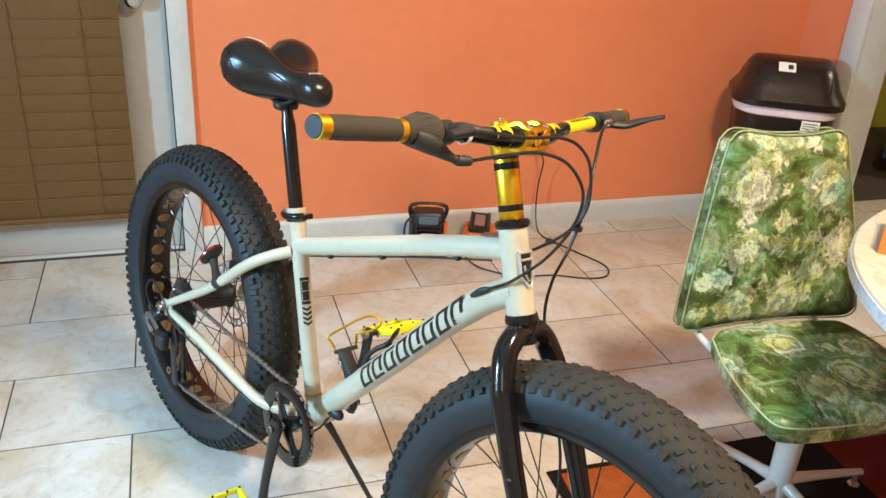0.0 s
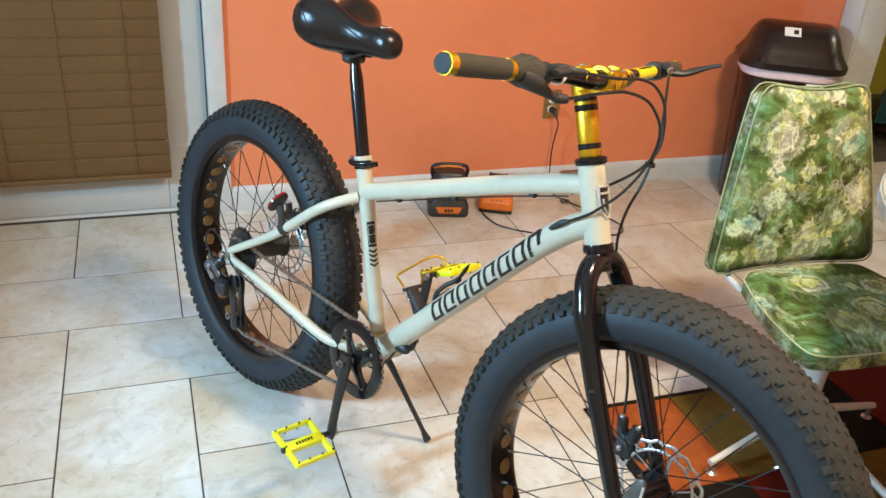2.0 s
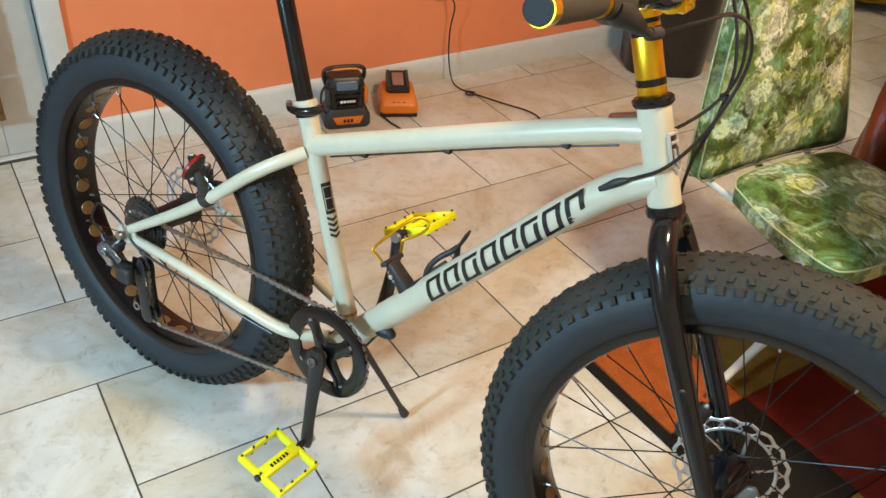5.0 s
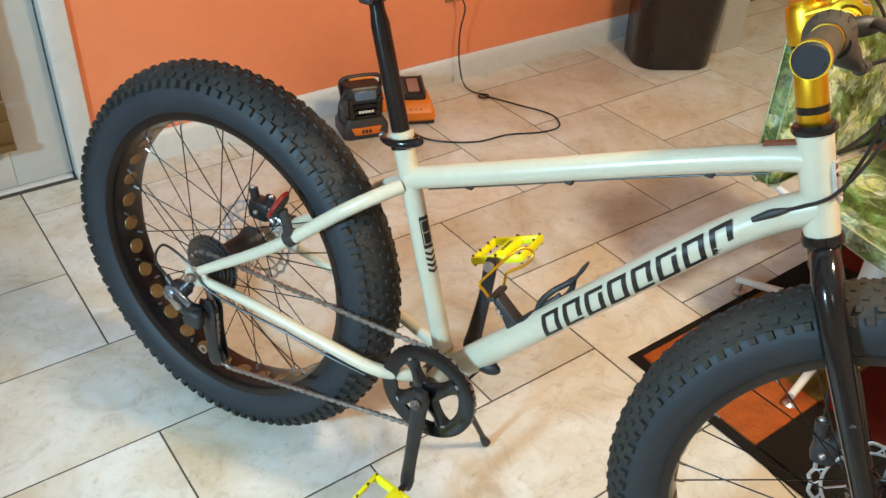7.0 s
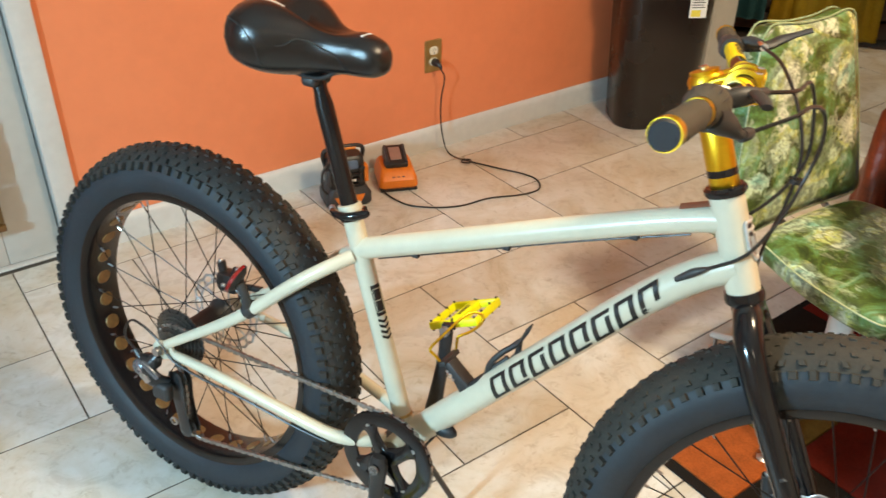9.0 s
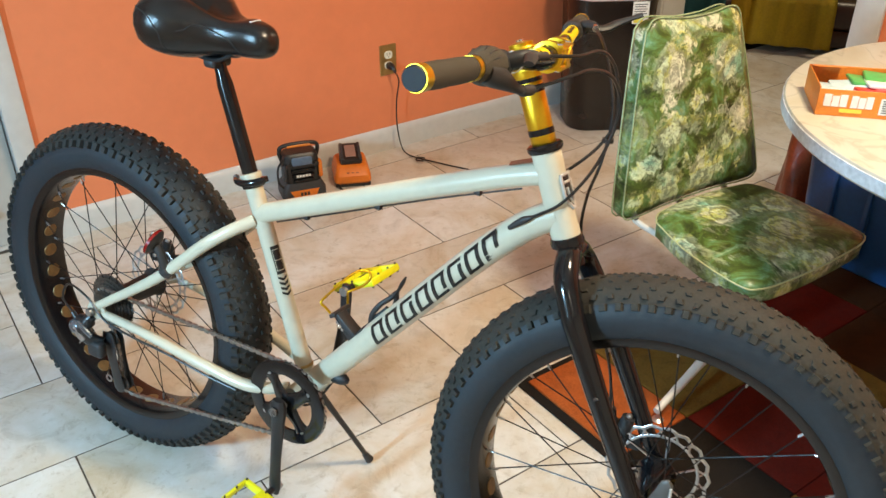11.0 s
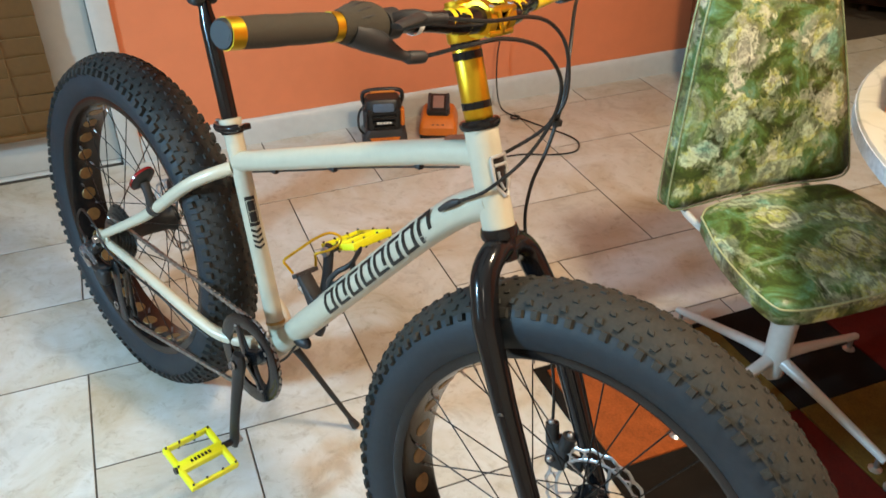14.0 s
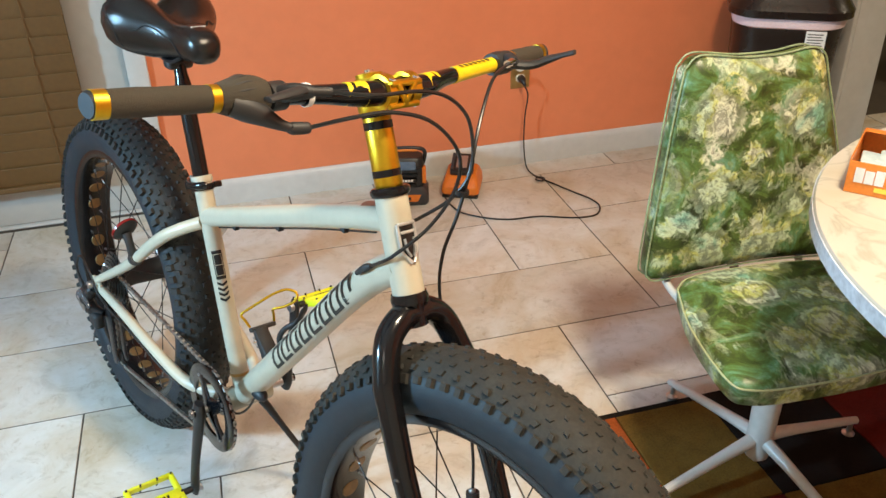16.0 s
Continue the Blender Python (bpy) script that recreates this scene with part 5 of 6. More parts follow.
part("derailleur_plate", moved(box((-0.008, -0.003, -0.018), (0.008, 0.003, 0.018), 0.003), Matrix.Translation((-0.020, -0.1315, 0.308)) @ pose(0, 0, 0, 8, -38, 0)), STEEL, dl, "steel derailleur link plate")
part("barrel_adjuster", cyl((-0.036, -0.118, 0.330), (-0.050, -0.116, 0.342), 0.0055, 12), SATIN_BLACK, dl)
for y in (-0.0895, -0.0665):
    part("cage_plate", tube([(0.014, y, 0.304, 0.012), (0.017, y, 0.282, 0.019), (0.022, y, 0.245, 0.0150), (0.029, y, 0.205, 0.0140), (0.034, y, 0.176, 0.0155), (0.036, y, 0.164, 0.009)], 0.01, 14, 5, flat=0.16), SATIN_BLACK, dl)
part("cage_ring", moved(lathe([(0.006, -0.001), (0.009, -0.001), (0.009, 0.001), (0.006, 0.001)], 20, close=True), Matrix.Translation((0.008, -0.0925, 0.190))), STEEL, dl)
for pz, px in ((0.286, 0.018), (0.180, 0.034)):
    part("jockey_wheel", moved(lathe([(0.0, -0.004), (0.012, -0.004), (0.0165, 0.0), (0.012, 0.004), (0.0, 0.004)], 22), Matrix.Translation((px, -0.0785, pz))), MATTE_BLACK, dl)
part("derailleur_knuckle", ball((-0.030, -0.124, 0.318), (0.020, 0.013, 0.017)), DERAIL_GREY, dl, "blue-grey polished derailleur knuckle")
part("link_plate", moved(box((-0.007, -0.004, -0.022), (0.007, 0.004, 0.022), 0.003), Matrix.Translation((-0.004, -0.1275, 0.322)) @ pose(0, 0, 0, 8, -52, 0)), DERAIL_GREY, dl, "blue-grey polished parallelogram link")
part("cage_knuckle", box((-0.014, -0.122, 0.254), (0.026, -0.100, 0.290), 0.008, 3), MATTE_BLACK, dl)
part("derailleur_cable", tube([(-0.046, -0.116, 0.340), (-0.078, -0.114, 0.366), (-0.058, -0.110, 0.402), (0.000, -0.112, 0.388), (0.04, -0.112, 0.352), (0.10, -0.108, 0.337), (0.20, -0.099, 0.323), (0.30, -0.089, 0.303), (0.36, -0.080, 0.292)], 0.0024, 8, 7), CABLE, dl, "black derailleur cable loop")
rcal = box((-0.014, 0.058, 0.404), (0.036, 0.094, 0.446), 0.010)
cyl((-0.006, 0.076, 0.440), (-0.012, 0.076, 0.462), 0.009, 14, bm=rcal)
cyl((0.026, 0.072, 0.438), (0.034, 0.072, 0.458), 0.010, 14, bm=rcal)
rear_cal = part("rear_caliper", rcal, SATIN_BLACK, bike, "black rear disc brake caliper")
for x, y, z in ((-0.0125, 0.076, 0.463), (0.0345, 0.072, 0.459), (0.010, 0.056, 0.424)):
    part("caliper_bolt", ball((x, y, z), (0.005, 0.005, 0.005)), STEEL, rear_cal)
part("caliper_mount", tube([(0.02, 0.094, 0.385), (0.035, 0.090, 0.412), (0.075, 0.092, 0.418)], 0.007, 10, 5), SATIN_BLACK, bike)
# red tail reflector clamped to the right seatstay
tl = part("tail_reflector", moved(lathe([(0.0, -0.006), (0.022, -0.0055), (0.0268, -0.003), (0.0268, 0.002), (0.0, 0.003)], 28, "x"), Matrix.Translation((0.182, -0.090, 0.556)) @ pose(0, 0, 0, 0, 28, 14)), RED_PLASTIC, bike, "round red plastic rear reflector on a black bracket")
part("reflector_back", moved(lathe([(0.0, 0.004), (0.0255, 0.002), (0.019, 0.007), (0.0, 0.009)], 28, "x"), Matrix.Translation((0.182, -0.090, 0.556)) @ pose(0, 0, 0, 0, 28, 14)), MATTE_BLACK, tl)
part("reflector_bracket", tube([(0.188, -0.090, 0.550, 0.010), (0.197, -0.089, 0.532, 0.008), (0.199, -0.086, 0.512, 0.009), (0.199, -0.083, 0.500, 0.010)], 0.006, 10, 5), MATTE_BLACK, tl, "black plastic bracket")
part("bracket_band", moved(lathe([(0.0112, -0.009), (0.0145, -0.008), (0.0145, 0.008), (0.0112, 0.009)], 24, "z", close=True), oriented((0.200, -0.0795, 0.499), (0.76, 0.12, 0.64))), MATTE_BLACK, tl, "black clamp band round the seatstay")

# kickstand on the left
ks = part("kickstand", tube([(0.440, 0.040, 0.268, 0.010), (0.452, 0.055, 0.248, 0.0085), (0.470, 0.090, 0.180, 0.0062), (0.500, 0.160, 0.044, 0.0055)], 0.008, 14, 4), SATIN_BLACK, bike, "black kickstand with a rubber foot")
part("kickstand_foot", tube([(0.499, 0.158, 0.047, 0.0070), (0.504, 0.168, 0.0275, 0.0095)], 0.01, 14, smooth=False), MATTE_BLACK, ks)
part("kickstand_plate", box((0.418, -0.030, 0.262), (0.462, 0.045, 0.278), 0.004), SATIN_BLACK, ks)

# bottle cage on the down tube: black bracket and gold wire hoop
cage = part("bottle_cage", tube([(0.583, -0.002, 0.452, 0.010), (0.598, 0.000, 0.470, 0.0125), (0.612, 0.004, 0.484, 0.0105)], 0.012, 14, 6, flat=0.42), MATTE_BLACK, bike, "black bottle cage bracket with a gold wire hoop")
for pts in ([(0.608, 0.004, 0.480), (0.614, 0.000, 0.506), (0.628, 0.004, 0.528), (0.642, 0.012, 0.541), (0.652, 0.016, 0.553)], [(0.608, 0.004, 0.480), (0.626, 0.010, 0.496), (0.640, 0.016, 0.512), (0.650, 0.018, 0.530), (0.652, 0.016, 0.553)], [(0.614, 0.004, 0.496), (0.626, 0.006, 0.506), (0.638, 0.012, 0.520)]):
    part("cage_loop", tube(pts, 0.0048, 10, 6), MATTE_BLACK, cage)
part("cage_hook", tube([(0.648, 0.015, 0.546, 0.0085), (0.656, 0.016, 0.560, 0.0060), (0.662, 0.018, 0.574, 0.0070), (0.667, 0.019, 0.586, 0.0035)], 0.006, 12, 6, flat=0.5), MATTE_BLACK, cage)
block = prism([(0.0, 0.0), (0.020, -0.004), (0.022, 0.012), (0.004, 0.034), (-0.012, 0.056), (-0.022, 0.048), (-0.008, 0.020)], 0.026, 0.003)
part("cage_base", moved(block, Matrix.Translation((0.572, 0.014, 0.438)) @ pose(0, 0, 0, 90, 0, 0) @ pose(0, 0, 0, 0, 0, 14)), MATTE_BLACK, cage)
part("cage_platform", moved(box((-0.007, -0.024, -0.004), (0.007, 0.024, 0.004), 0.002), Matrix.Translation((0.537, 0.010, 0.482)) @ pose(0, 0, 0, 0, -30, 0)), MATTE_BLACK, cage)
hoop = [(0.532, -0.012, 0.486), (0.524, -0.017, 0.498), (0.517, -0.020, 0.507), (0.523, -0.004, 0.519), (0.530, 0.012, 0.530), (0.538, 0.030, 0.542), (0.548, 0.052, 0.550), (0.562, 0.064, 0.546), (0.566, 0.060, 0.534), (0.556, 0.044, 0.522), (0.541, 0.030, 0.514), (0.538, 0.032, 0.502), (0.537, 0.033, 0.486)]
part("wire_hoop", tube(hoop, 0.0024, 10, 3), GOLD, cage, "bent gold wire hoop")
part("cage_bolt", ball((0.552, -0.012, 0.466), (0.005, 0.004, 0.005)), CHROME, cage)
for k in range(3):
    part("cage_tooth", box((0.545 + 0.006 * k, -0.0145, 0.470 - 0.006 * k), (0.549 + 0.006 * k, -0.0115, 0.475 - 0.006 * k), 0.001, 1), STEEL, cage)
part("cable_lump", ball((0.545, -0.006, 0.352), (0.026, 0.012, 0.013)), MATTE_BLACK, frame_part, "black cable stop under the down tube")
part("cable_run", tube([(0.452, -0.028, 0.282), (0.478, -0.020, 0.270), (0.505, -0.010, 0.292), (0.535, -0.006, 0.340)], 0.0024, 8, 6), CABLE, frame_part, "black gear cable under the bottom bracket")


# ---- dinette chair ----
def loft(rings, bm=None, caps=True):
    bm = bm or bmesh.new()
    vs = [[bm.verts.new(p) for p in r] for r in rings]
    n = len(vs[0])
    for a, b in zip(vs, vs[1:]):
        for i in range(n):
            bm.faces.new((a[i], a[(i + 1) % n], b[(i + 1) % n], b[i]))
    if caps:
        bm.faces.new(vs[0][::-1])
        bm.faces.new(vs[-1])
    return bm


def closed_tube(pts, r, sides=8):
    """A cord round a closed outline."""
    n = len(pts)
    rings = []
    for k in range(n):
        p, a, b = (Vector(pts[i % n]) for i in (k, k - 1, k + 1))
        t = (b - a).normalized()
        s = t.cross(Vector((0.1, 0.2, 1))).normalized()
        u = s.cross(t)
        rings.append([p + r * (math.cos(q) * s + math.sin(q) * u) for q in (2 * math.pi * i / sides for i in range(sides))])
    return loft(rings + rings[:1], caps=False)


def back_outline(n=64):
    """Backrest: narrow rounded top with a slight dip, wide slanting foot."""
    ctrl = [(-0.158, 0.425), (-0.128, 0.448), (-0.04, 0.438), (0.04, 0.438), (0.100, 0.446), (0.130, 0.432), (0.146, 0.38), (0.190, 0.22), (0.228, 0.05), (0.226, 0.014), (0.190, 0.004), (0.06, 0.010), (-0.08, 0.006), (-0.186, -0.004), (-0.212, 0.004), (-0.217, 0.03), (-0.200, 0.16), (-0.174, 0.34)]
    p = smooth_path(ctrl + ctrl[:1], 4)[:-1]
    return [(float(q[0]), float(q[1])) for q in p]


def seat_outline():
    ctrl = [(-0.168, 0.125), (-0.125, 0.156), (0.0, 0.168), (0.14, 0.160), (0.182, 0.132), (0.202, 0.03), (0.204, -0.11), (0.182, -0.165), (0.06, -0.184), (-0.08, -0.190), (-0.175, -0.182), (-0.205, -0.145), (-0.200, 0.0)]
    p = smooth_path(ctrl + ctrl[:1], 5)[:-1]
    return [(float(q[0]), float(q[1])) for q in p]


def cushion(outline, layers):
    """Rings of an outline at (height, inset), as a padded form; closed by a fan at either end."""
    bm = bmesh.new()
    rows = []
    for h, inset in layers:
        rows.append([bm.verts.new((x * (1 - inset / 0.2), y * (1 - inset / 0.2), h)) for x, y in outline])
    n = len(outline)
    for a, b in zip(rows, rows[1:]):
        for i in range(n):
            bm.faces.new((a[i], a[(i + 1) % n], b[(i + 1) % n], b[i]))
    for r in (rows[0], rows[-1]):
        bm.faces.new(r)
    return bm


CHAIR = pose(1.405, 1.165, 0.0, 0, 0, -4)
chair = thing("dinette_chair", "swivel dinette chair in green floral vinyl on a white pedestal", "chair", CHAIR)
so = seat_outline()
seat_m = pose(0, -0.005, 0.412, 1.5, 0, 0)
seat = part("seat", moved(cushion(so, [(-0.042, 0.035), (-0.040, 0.012), (-0.03, 0.002), (0.0, 0.0), (0.010, 0.004), (0.017, 0.02), (0.024, 0.06), (0.028, 0.12), (0.029, 0.17)]), seat_m), FLORAL, chair, "green floral vinyl seat cushion", angle=60)
part("seat_piping", moved(closed_tube([(x * 1.004, y * 1.004, 0.006) for x, y in so], 0.0021), seat_m), CREAM_PIPING, seat, "cream piping")
part("seat_pan", moved(cushion(so, [(-0.056, 0.05), (-0.054, 0.03), (-0.043, 0.028)]), seat_m), CHAIR_CREAM, seat)
bo = back_outline()
back_m = pose(0.016, 0.205, 0.402, 82, 0, 0)
back = part("backrest", moved(cushion([(x, y - 0.2) for x, y in bo], [(-0.030, 0.02), (-0.027, 0.004), (-0.012, 0.0), (0.008, 0.0), (0.018, 0.006), (0.026, 0.03), (0.030, 0.08), (0.031, 0.15)]), back_m @ pose(0, 0.2, 0)), FLORAL, chair, "green floral vinyl backrest", angle=60)
for h in (0.013, -0.024):
    part("back_piping", moved(closed_tube([(x * 1.006, (y - 0.2) * 1.006, h) for x, y in bo], 0.0021), back_m @ pose(0, 0.2, 0)), GREEN_PIPING, back, "green piping")
part("back_bracket", tube([(0.02, 0.05, 0.372, 0.011), (0.02, 0.19, 0.370, 0.011), (0.02, 0.245, 0.395, 0.011), (0.02, 0.235, 0.46, 0.011), (0.02, 0.24, 0.52, 0.011)], 0.011, 14, 6, flat=0.5), WHITE_ENAMEL, chair, "white steel back bracket")
for x in (-0.15, 0.16):
    part("back_strut", tube([(x, 0.12, 0.380, 0.008), (x, 0.205, 0.385, 0.008), (x, 0.232, 0.425, 0.008), (x, 0.238, 0.50, 0.008)], 0.008, 12, 6), WHITE_ENAMEL, chair)
part("pole", lathe([(0.0, 0.06), (0.024, 0.06), (0.027, 0.075), (0.027, 0.15), (0.030, 0.30), (0.036, 0.36), (0.0, 0.37)], 28, "z"), WHITE_ENAMEL, chair, "white enamelled pedestal pole")
part("pole_tip", lathe([(0.0, 0.045), (0.010, 0.045), (0.012, 0.06), (0.0, 0.06)], 18, "z"), WHITE_ENAMEL, chair)
for k, a in enumerate((103, 12, -76, 193)):
    q = radians(a)
    c, s = math.cos(q), math.sin(q)
    leg = part("leg", tube([(0.015 * c, 0.015 * s, 0.105, 0.0150), (0.10 * c, 0.10 * s, 0.088, 0.0118), (0.285 * c, 0.285 * s, 0.044, 0.0085)], 0.014, 14, 5), WHITE_ENAMEL, chair, "white tapered leg")
    part("glide", moved(lathe([(0.0, 0.0), (0.013, 0.0), (0.014, 0.008), (0.006, 0.013), (0.005, 0.040), (0.0, 0.040)], 18, "z"), Matrix.Translation((0.272 * c, 0.272 * s, 0.004))), FOOT_METAL, leg, "metal floor glide")

# ---- round table ----
TABLE = pose(1.738, 0.692, 0.0)
table = thing("round_table", "round cream marble-look table on a white pedestal", "table", TABLE)
part("tabletop", lathe([(0.0, 0.705), (0.545, 0.705), (0.560, 0.708), (0.5645, 0.713), (0.5645, 0.7395), (0.562, 0.7435), (0.556, 0.745), (0.0, 0.745)], 96, "z"), MARBLE, table, "cream marble-look laminate top")
part("edge_band", lathe([(0.5648, 0.7135), (0.5662, 0.7145), (0.5662, 0.738), (0.5648, 0.739)], 96, "z", close=True), TABLE_EDGE, table, "grey streaked edge band")
part("column", lathe([(0.0, 0.06), (0.045, 0.06), (0.05, 0.08), (0.05, 0.66), (0.12, 0.69), (0.13, 0.7045), (0.0, 0.7045)], 32, "z"), WHITE_ENAMEL, table, "white steel column")
for a in (152, 32, -88):
    q = radians(a)
    c, s = math.cos(q), math.sin(q)
    leg = part("leg", tube([(0.03 * c, 0.03 * s, 0.085, 0.024), (0.16 * c, 0.16 * s, 0.066, 0.017), (0.345 * c, 0.345 * s, 0.040, 0.011)], 0.02, 14, 5), WHITE_ENAMEL, table, "white tapered pedestal leg")
    part("glide", moved(lathe([(0.0, 0.0), (0.014, 0.0), (0.015, 0.008), (0.007, 0.013), (0.006, 0.040), (0.0, 0.040)], 18, "z"), Matrix.Translation((0.333 * c, 0.333 * s, 0.004))), FOOT_METAL, leg, "metal floor glide")

# ---- candy carton and paper bag on the table ----
CARTON_ORANGE = material("carton_orange", (0.74, 0.22, 0.03), 0.45, vary=0.14, scale=30)
CARTON_IN = material("carton_inside", (0.52, 0.46, 0.36), 0.7)
KRAFT = material("kraft_paper", (0.47, 0.31, 0.17), 0.75, vary=0.12, scale=25, bump=0.5, bump_scale=30)
SWEET_RED = material("packet_red", (0.60, 0.04, 0.03), 0.3)
SWEET_GREEN = material("packet_green", (0.08, 0.36, 0.10), 0.3)
SWEET_BLUE = material("packet_pale_blue", (0.45, 0.60, 0.66), 0.25)
PACKET_WHITE = material("packet_white", (0.72, 0.72, 0.70), 0.35)
BOX_AT = pose(1.457, 1.013, 0.7455, 0, 0, -47.8)
carton = thing("candy_carton", "open orange card candy carton on the table", "carton", BOX_AT)
bw, bd2, bh = 0.094, 0.070, 0.052
part("front_panel", box((-bw, -bd2, 0), (bw, -bd2 + 0.002, bh), 0.0006, 1), CARTON_ORANGE, carton, "orange printed front panel")
part("back_panel", box((-bw, bd2 - 0.002, 0), (bw, bd2, bh + 0.004), 0.0006, 1), CARTON_ORANGE, carton)
for x in (-1, 1):
    lo, hi = sorted((x * bw, x * (bw - 0.002)))
    part("side_panel", box((lo, -bd2 + 0.0022, 0), (hi, bd2 - 0.0022, bh + 0.004), 0.0006, 1), CARTON_ORANGE, carton)
part("floor_panel", box((-bw + 0.003, -bd2 + 0.003, 0.0), (bw - 0.003, bd2 - 0.003, 0.002)), CARTON_IN, carton)
part("flap", moved(box((-bw + 0.004, -0.040, 0), (-bw * 0.35, 0.0, 0.0015), 0.0005, 1), pose(0, bd2 - 0.003, bh + 0.003, -14, 0, 0)), CARTON_ORANGE, carton, "folded in orange flap")
part("nutrition_panel", box((0.018, -bd2 - 0.0008, 0.008), (0.078, -bd2 - 0.0001, 0.040)), PACKET_WHITE, carton, "white printed information panel")
for k in range(6):
    part("print_line", box((0.022, -bd2 - 0.0014, 0.012 + 0.0045 * k), (0.074 - 0.006 * (k % 3), -bd2 - 0.0009, 0.0135 + 0.0045 * k)), INK, carton)
for k in range(3):
    part("wordmark_bar", box((-0.083 + 0.0145 * k, -bd2 - 0.0012, 0.019), (-0.0700 + 0.0145 * k, -bd2 - 0.0001, 0.043 - 0.003 * (k % 2))), PACKET_WHITE, carton, "plain white bar of the wordmark")
    part("wordmark_bar", box((-0.034 + 0.0135 * k, -bd2 - 0.0012, 0.018), (-0.0218 + 0.0135 * k, -bd2 - 0.0001, 0.042 - 0.003 * (k % 2))), PACKET_WHITE, carton, "plain white bar of the wordmark")
part("wordmark_bar", box((-0.052, -bd2 - 0.0012, 0.008), (-0.012, -bd2 - 0.0001, 0.015)), LABEL_YELLOW, carton)
for k, (x, y, z, ry, rz, mt) in enumerate(((-0.062, 0.0, 0.030, 4, 4, SWEET_BLUE), (-0.030, 0.012, 0.034, -4, 2, SWEET_BLUE), (0.052, 0.046, 0.044, 4, -3, SWEET_GREEN), (0.016, 0.040, 0.038, 8, 6, SWEET_GREEN), (0.050, 0.008, 0.042, 3, 2, PACKET_WHITE), (0.062, -0.034, 0.040, -3, -4, SWEET_RED), (0.022, -0.036, 0.036, 5, 10, SWEET_RED), (-0.040, -0.040, 0.028, 3, -6, PACKET_WHITE))):
    bmk = box((-0.036, -0.026, -0.004), (0.036, 0.026, 0.004), 0.0035, 2)
    ob = tagged(mesh_object("candy_packet", moved(bmk, pose(0, 0, 0)), mt), "small shiny candy packet lying in the orange carton", "packet", "packets in the carton")
    ob.matrix_world = BOX_AT @ pose(x * 0.8, y * 0.85, z, 6 * math.sin(k), ry, rz)


def paper_bag(m):
    """A crumpled kraft bag standing with rolled edge."""
    rng = random.Random(4)
    rings = []
    for k in range(9):
        z = 0.26 * k / 8
        ring = []
        for i in range(40):
            a = 2 * math.pi * i / 40
            c, s = math.cos(a), math.sin(a)
            r = 1 / max(abs(c) / 0.085, abs(s) / 0.14) * 0.5 + 0.5 / math.hypot(c / 0.085, s / 0.14)
            r *= 1 + 0.035 * math.sin(5 * a + k * 1.3) + rng.uniform(-0.012, 0.012) - 0.02 * (k / 8)
            ring.append(Vector((r * c, r * s, z)))
        rings.append(ring)
    inner = [[Vector((p.x * 0.975, p.y * 0.975, max(0.004, p.z))) for p in r] for r in rings[::-1]]
    ob = mesh_object("paper_bag", loft(rings + inner), KRAFT, angle=25)
    ob.matrix_world = m
    return tagged(ob, "crumpled brown kraft paper bag standing on the table", "bag")


paper_bag(pose(1.612, 0.806, 0.7455, 0, 0, 32))
wrap = mesh_object("plastic_wrapper", ball((0, 0, 0.006), (0.042, 0.026, 0.007)), PACKET_WHITE)
for v in wrap.data.vertices:
    v.co += Vector((0.004, 0.003, 0.003)) * noise.noise(v.co * 90)
    v.co.z = max(v.co.z, 0.0)
wrap.matrix_world = pose(1.478, 0.872, 0.7455, 0, 0, 20)
tagged(wrap, "crumpled white plastic wrapper on the table", "wrapper")

# ---- swing-top bin in the corner ----
BIN = pose(2.365, 2.575, 0.0, 0, 0, -30)
binn = thing("trash_bin", "tall black swing-top trash bin with a pink liner", "trash bin", BIN)


def bin_ring(w, d, z, r, n=10):
    return [Vector((x, y, z)) for x, y in rounded(w, d, r, n)]


part("body", loft([bin_ring(0.298, 0.238, 0.0, 0.08), bin_ring(0.312, 0.250, 0.01, 0.085), bin_ring(0.352, 0.272, 0.50, 0.09), bin_ring(0.358, 0.278, 0.535, 0.09), bin_ring(0.362, 0.286, 0.555, 0.09)]), BIN_BLACK, binn, "tapered black plastic bin body")
part("liner", loft([bin_ring(0.352, 0.282, 0.535, 0.09), bin_ring(0.366, 0.296, 0.540, 0.095), bin_ring(0.370, 0.300, 0.555, 0.095), bin_ring(0.366, 0.296, 0.572, 0.095)]), BAG_PINK, binn, "pink plastic liner folded over the rim")
lid_rings = [bin_ring(0.384, 0.312, 0.570, 0.09), bin_ring(0.402, 0.328, 0.574, 0.098), bin_ring(0.404, 0.330, 0.598, 0.098), bin_ring(0.388, 0.314, 0.610, 0.094), bin_ring(0.350, 0.27, 0.640, 0.085), bin_ring(0.320, 0.215, 0.690, 0.08), bin_ring(0.285, 0.14, 0.722, 0.06), bin_ring(0.25, 0.05, 0.732, 0.024)]
lid = part("lid", loft(lid_rings), BIN_BLACK, binn, "domed black swing lid", angle=35)
# near-black line painted for the shaded gap round the flap
part("flap_line", moved(closed_tube([(x, y, 0) for x, y in rounded(0.26, 0.11, 0.03)], 0.0015), pose(0, -0.108, 0.664, 52, 0, 0)), DARK_SLOT, lid)
part("lid_sticker", moved(prism(rounded(0.06, 0.042, 0.003), 0.001), pose(-0.03, -0.088, 0.7085, 40, 0, 0)), PAPER_WHITE, lid, "small white printed sticker")
part("sticker_mark", moved(prism(rounded(0.018, 0.020, 0.003), 0.0008), pose(-0.018, -0.0885, 0.7092, 40, 0, 0)), INK, lid)
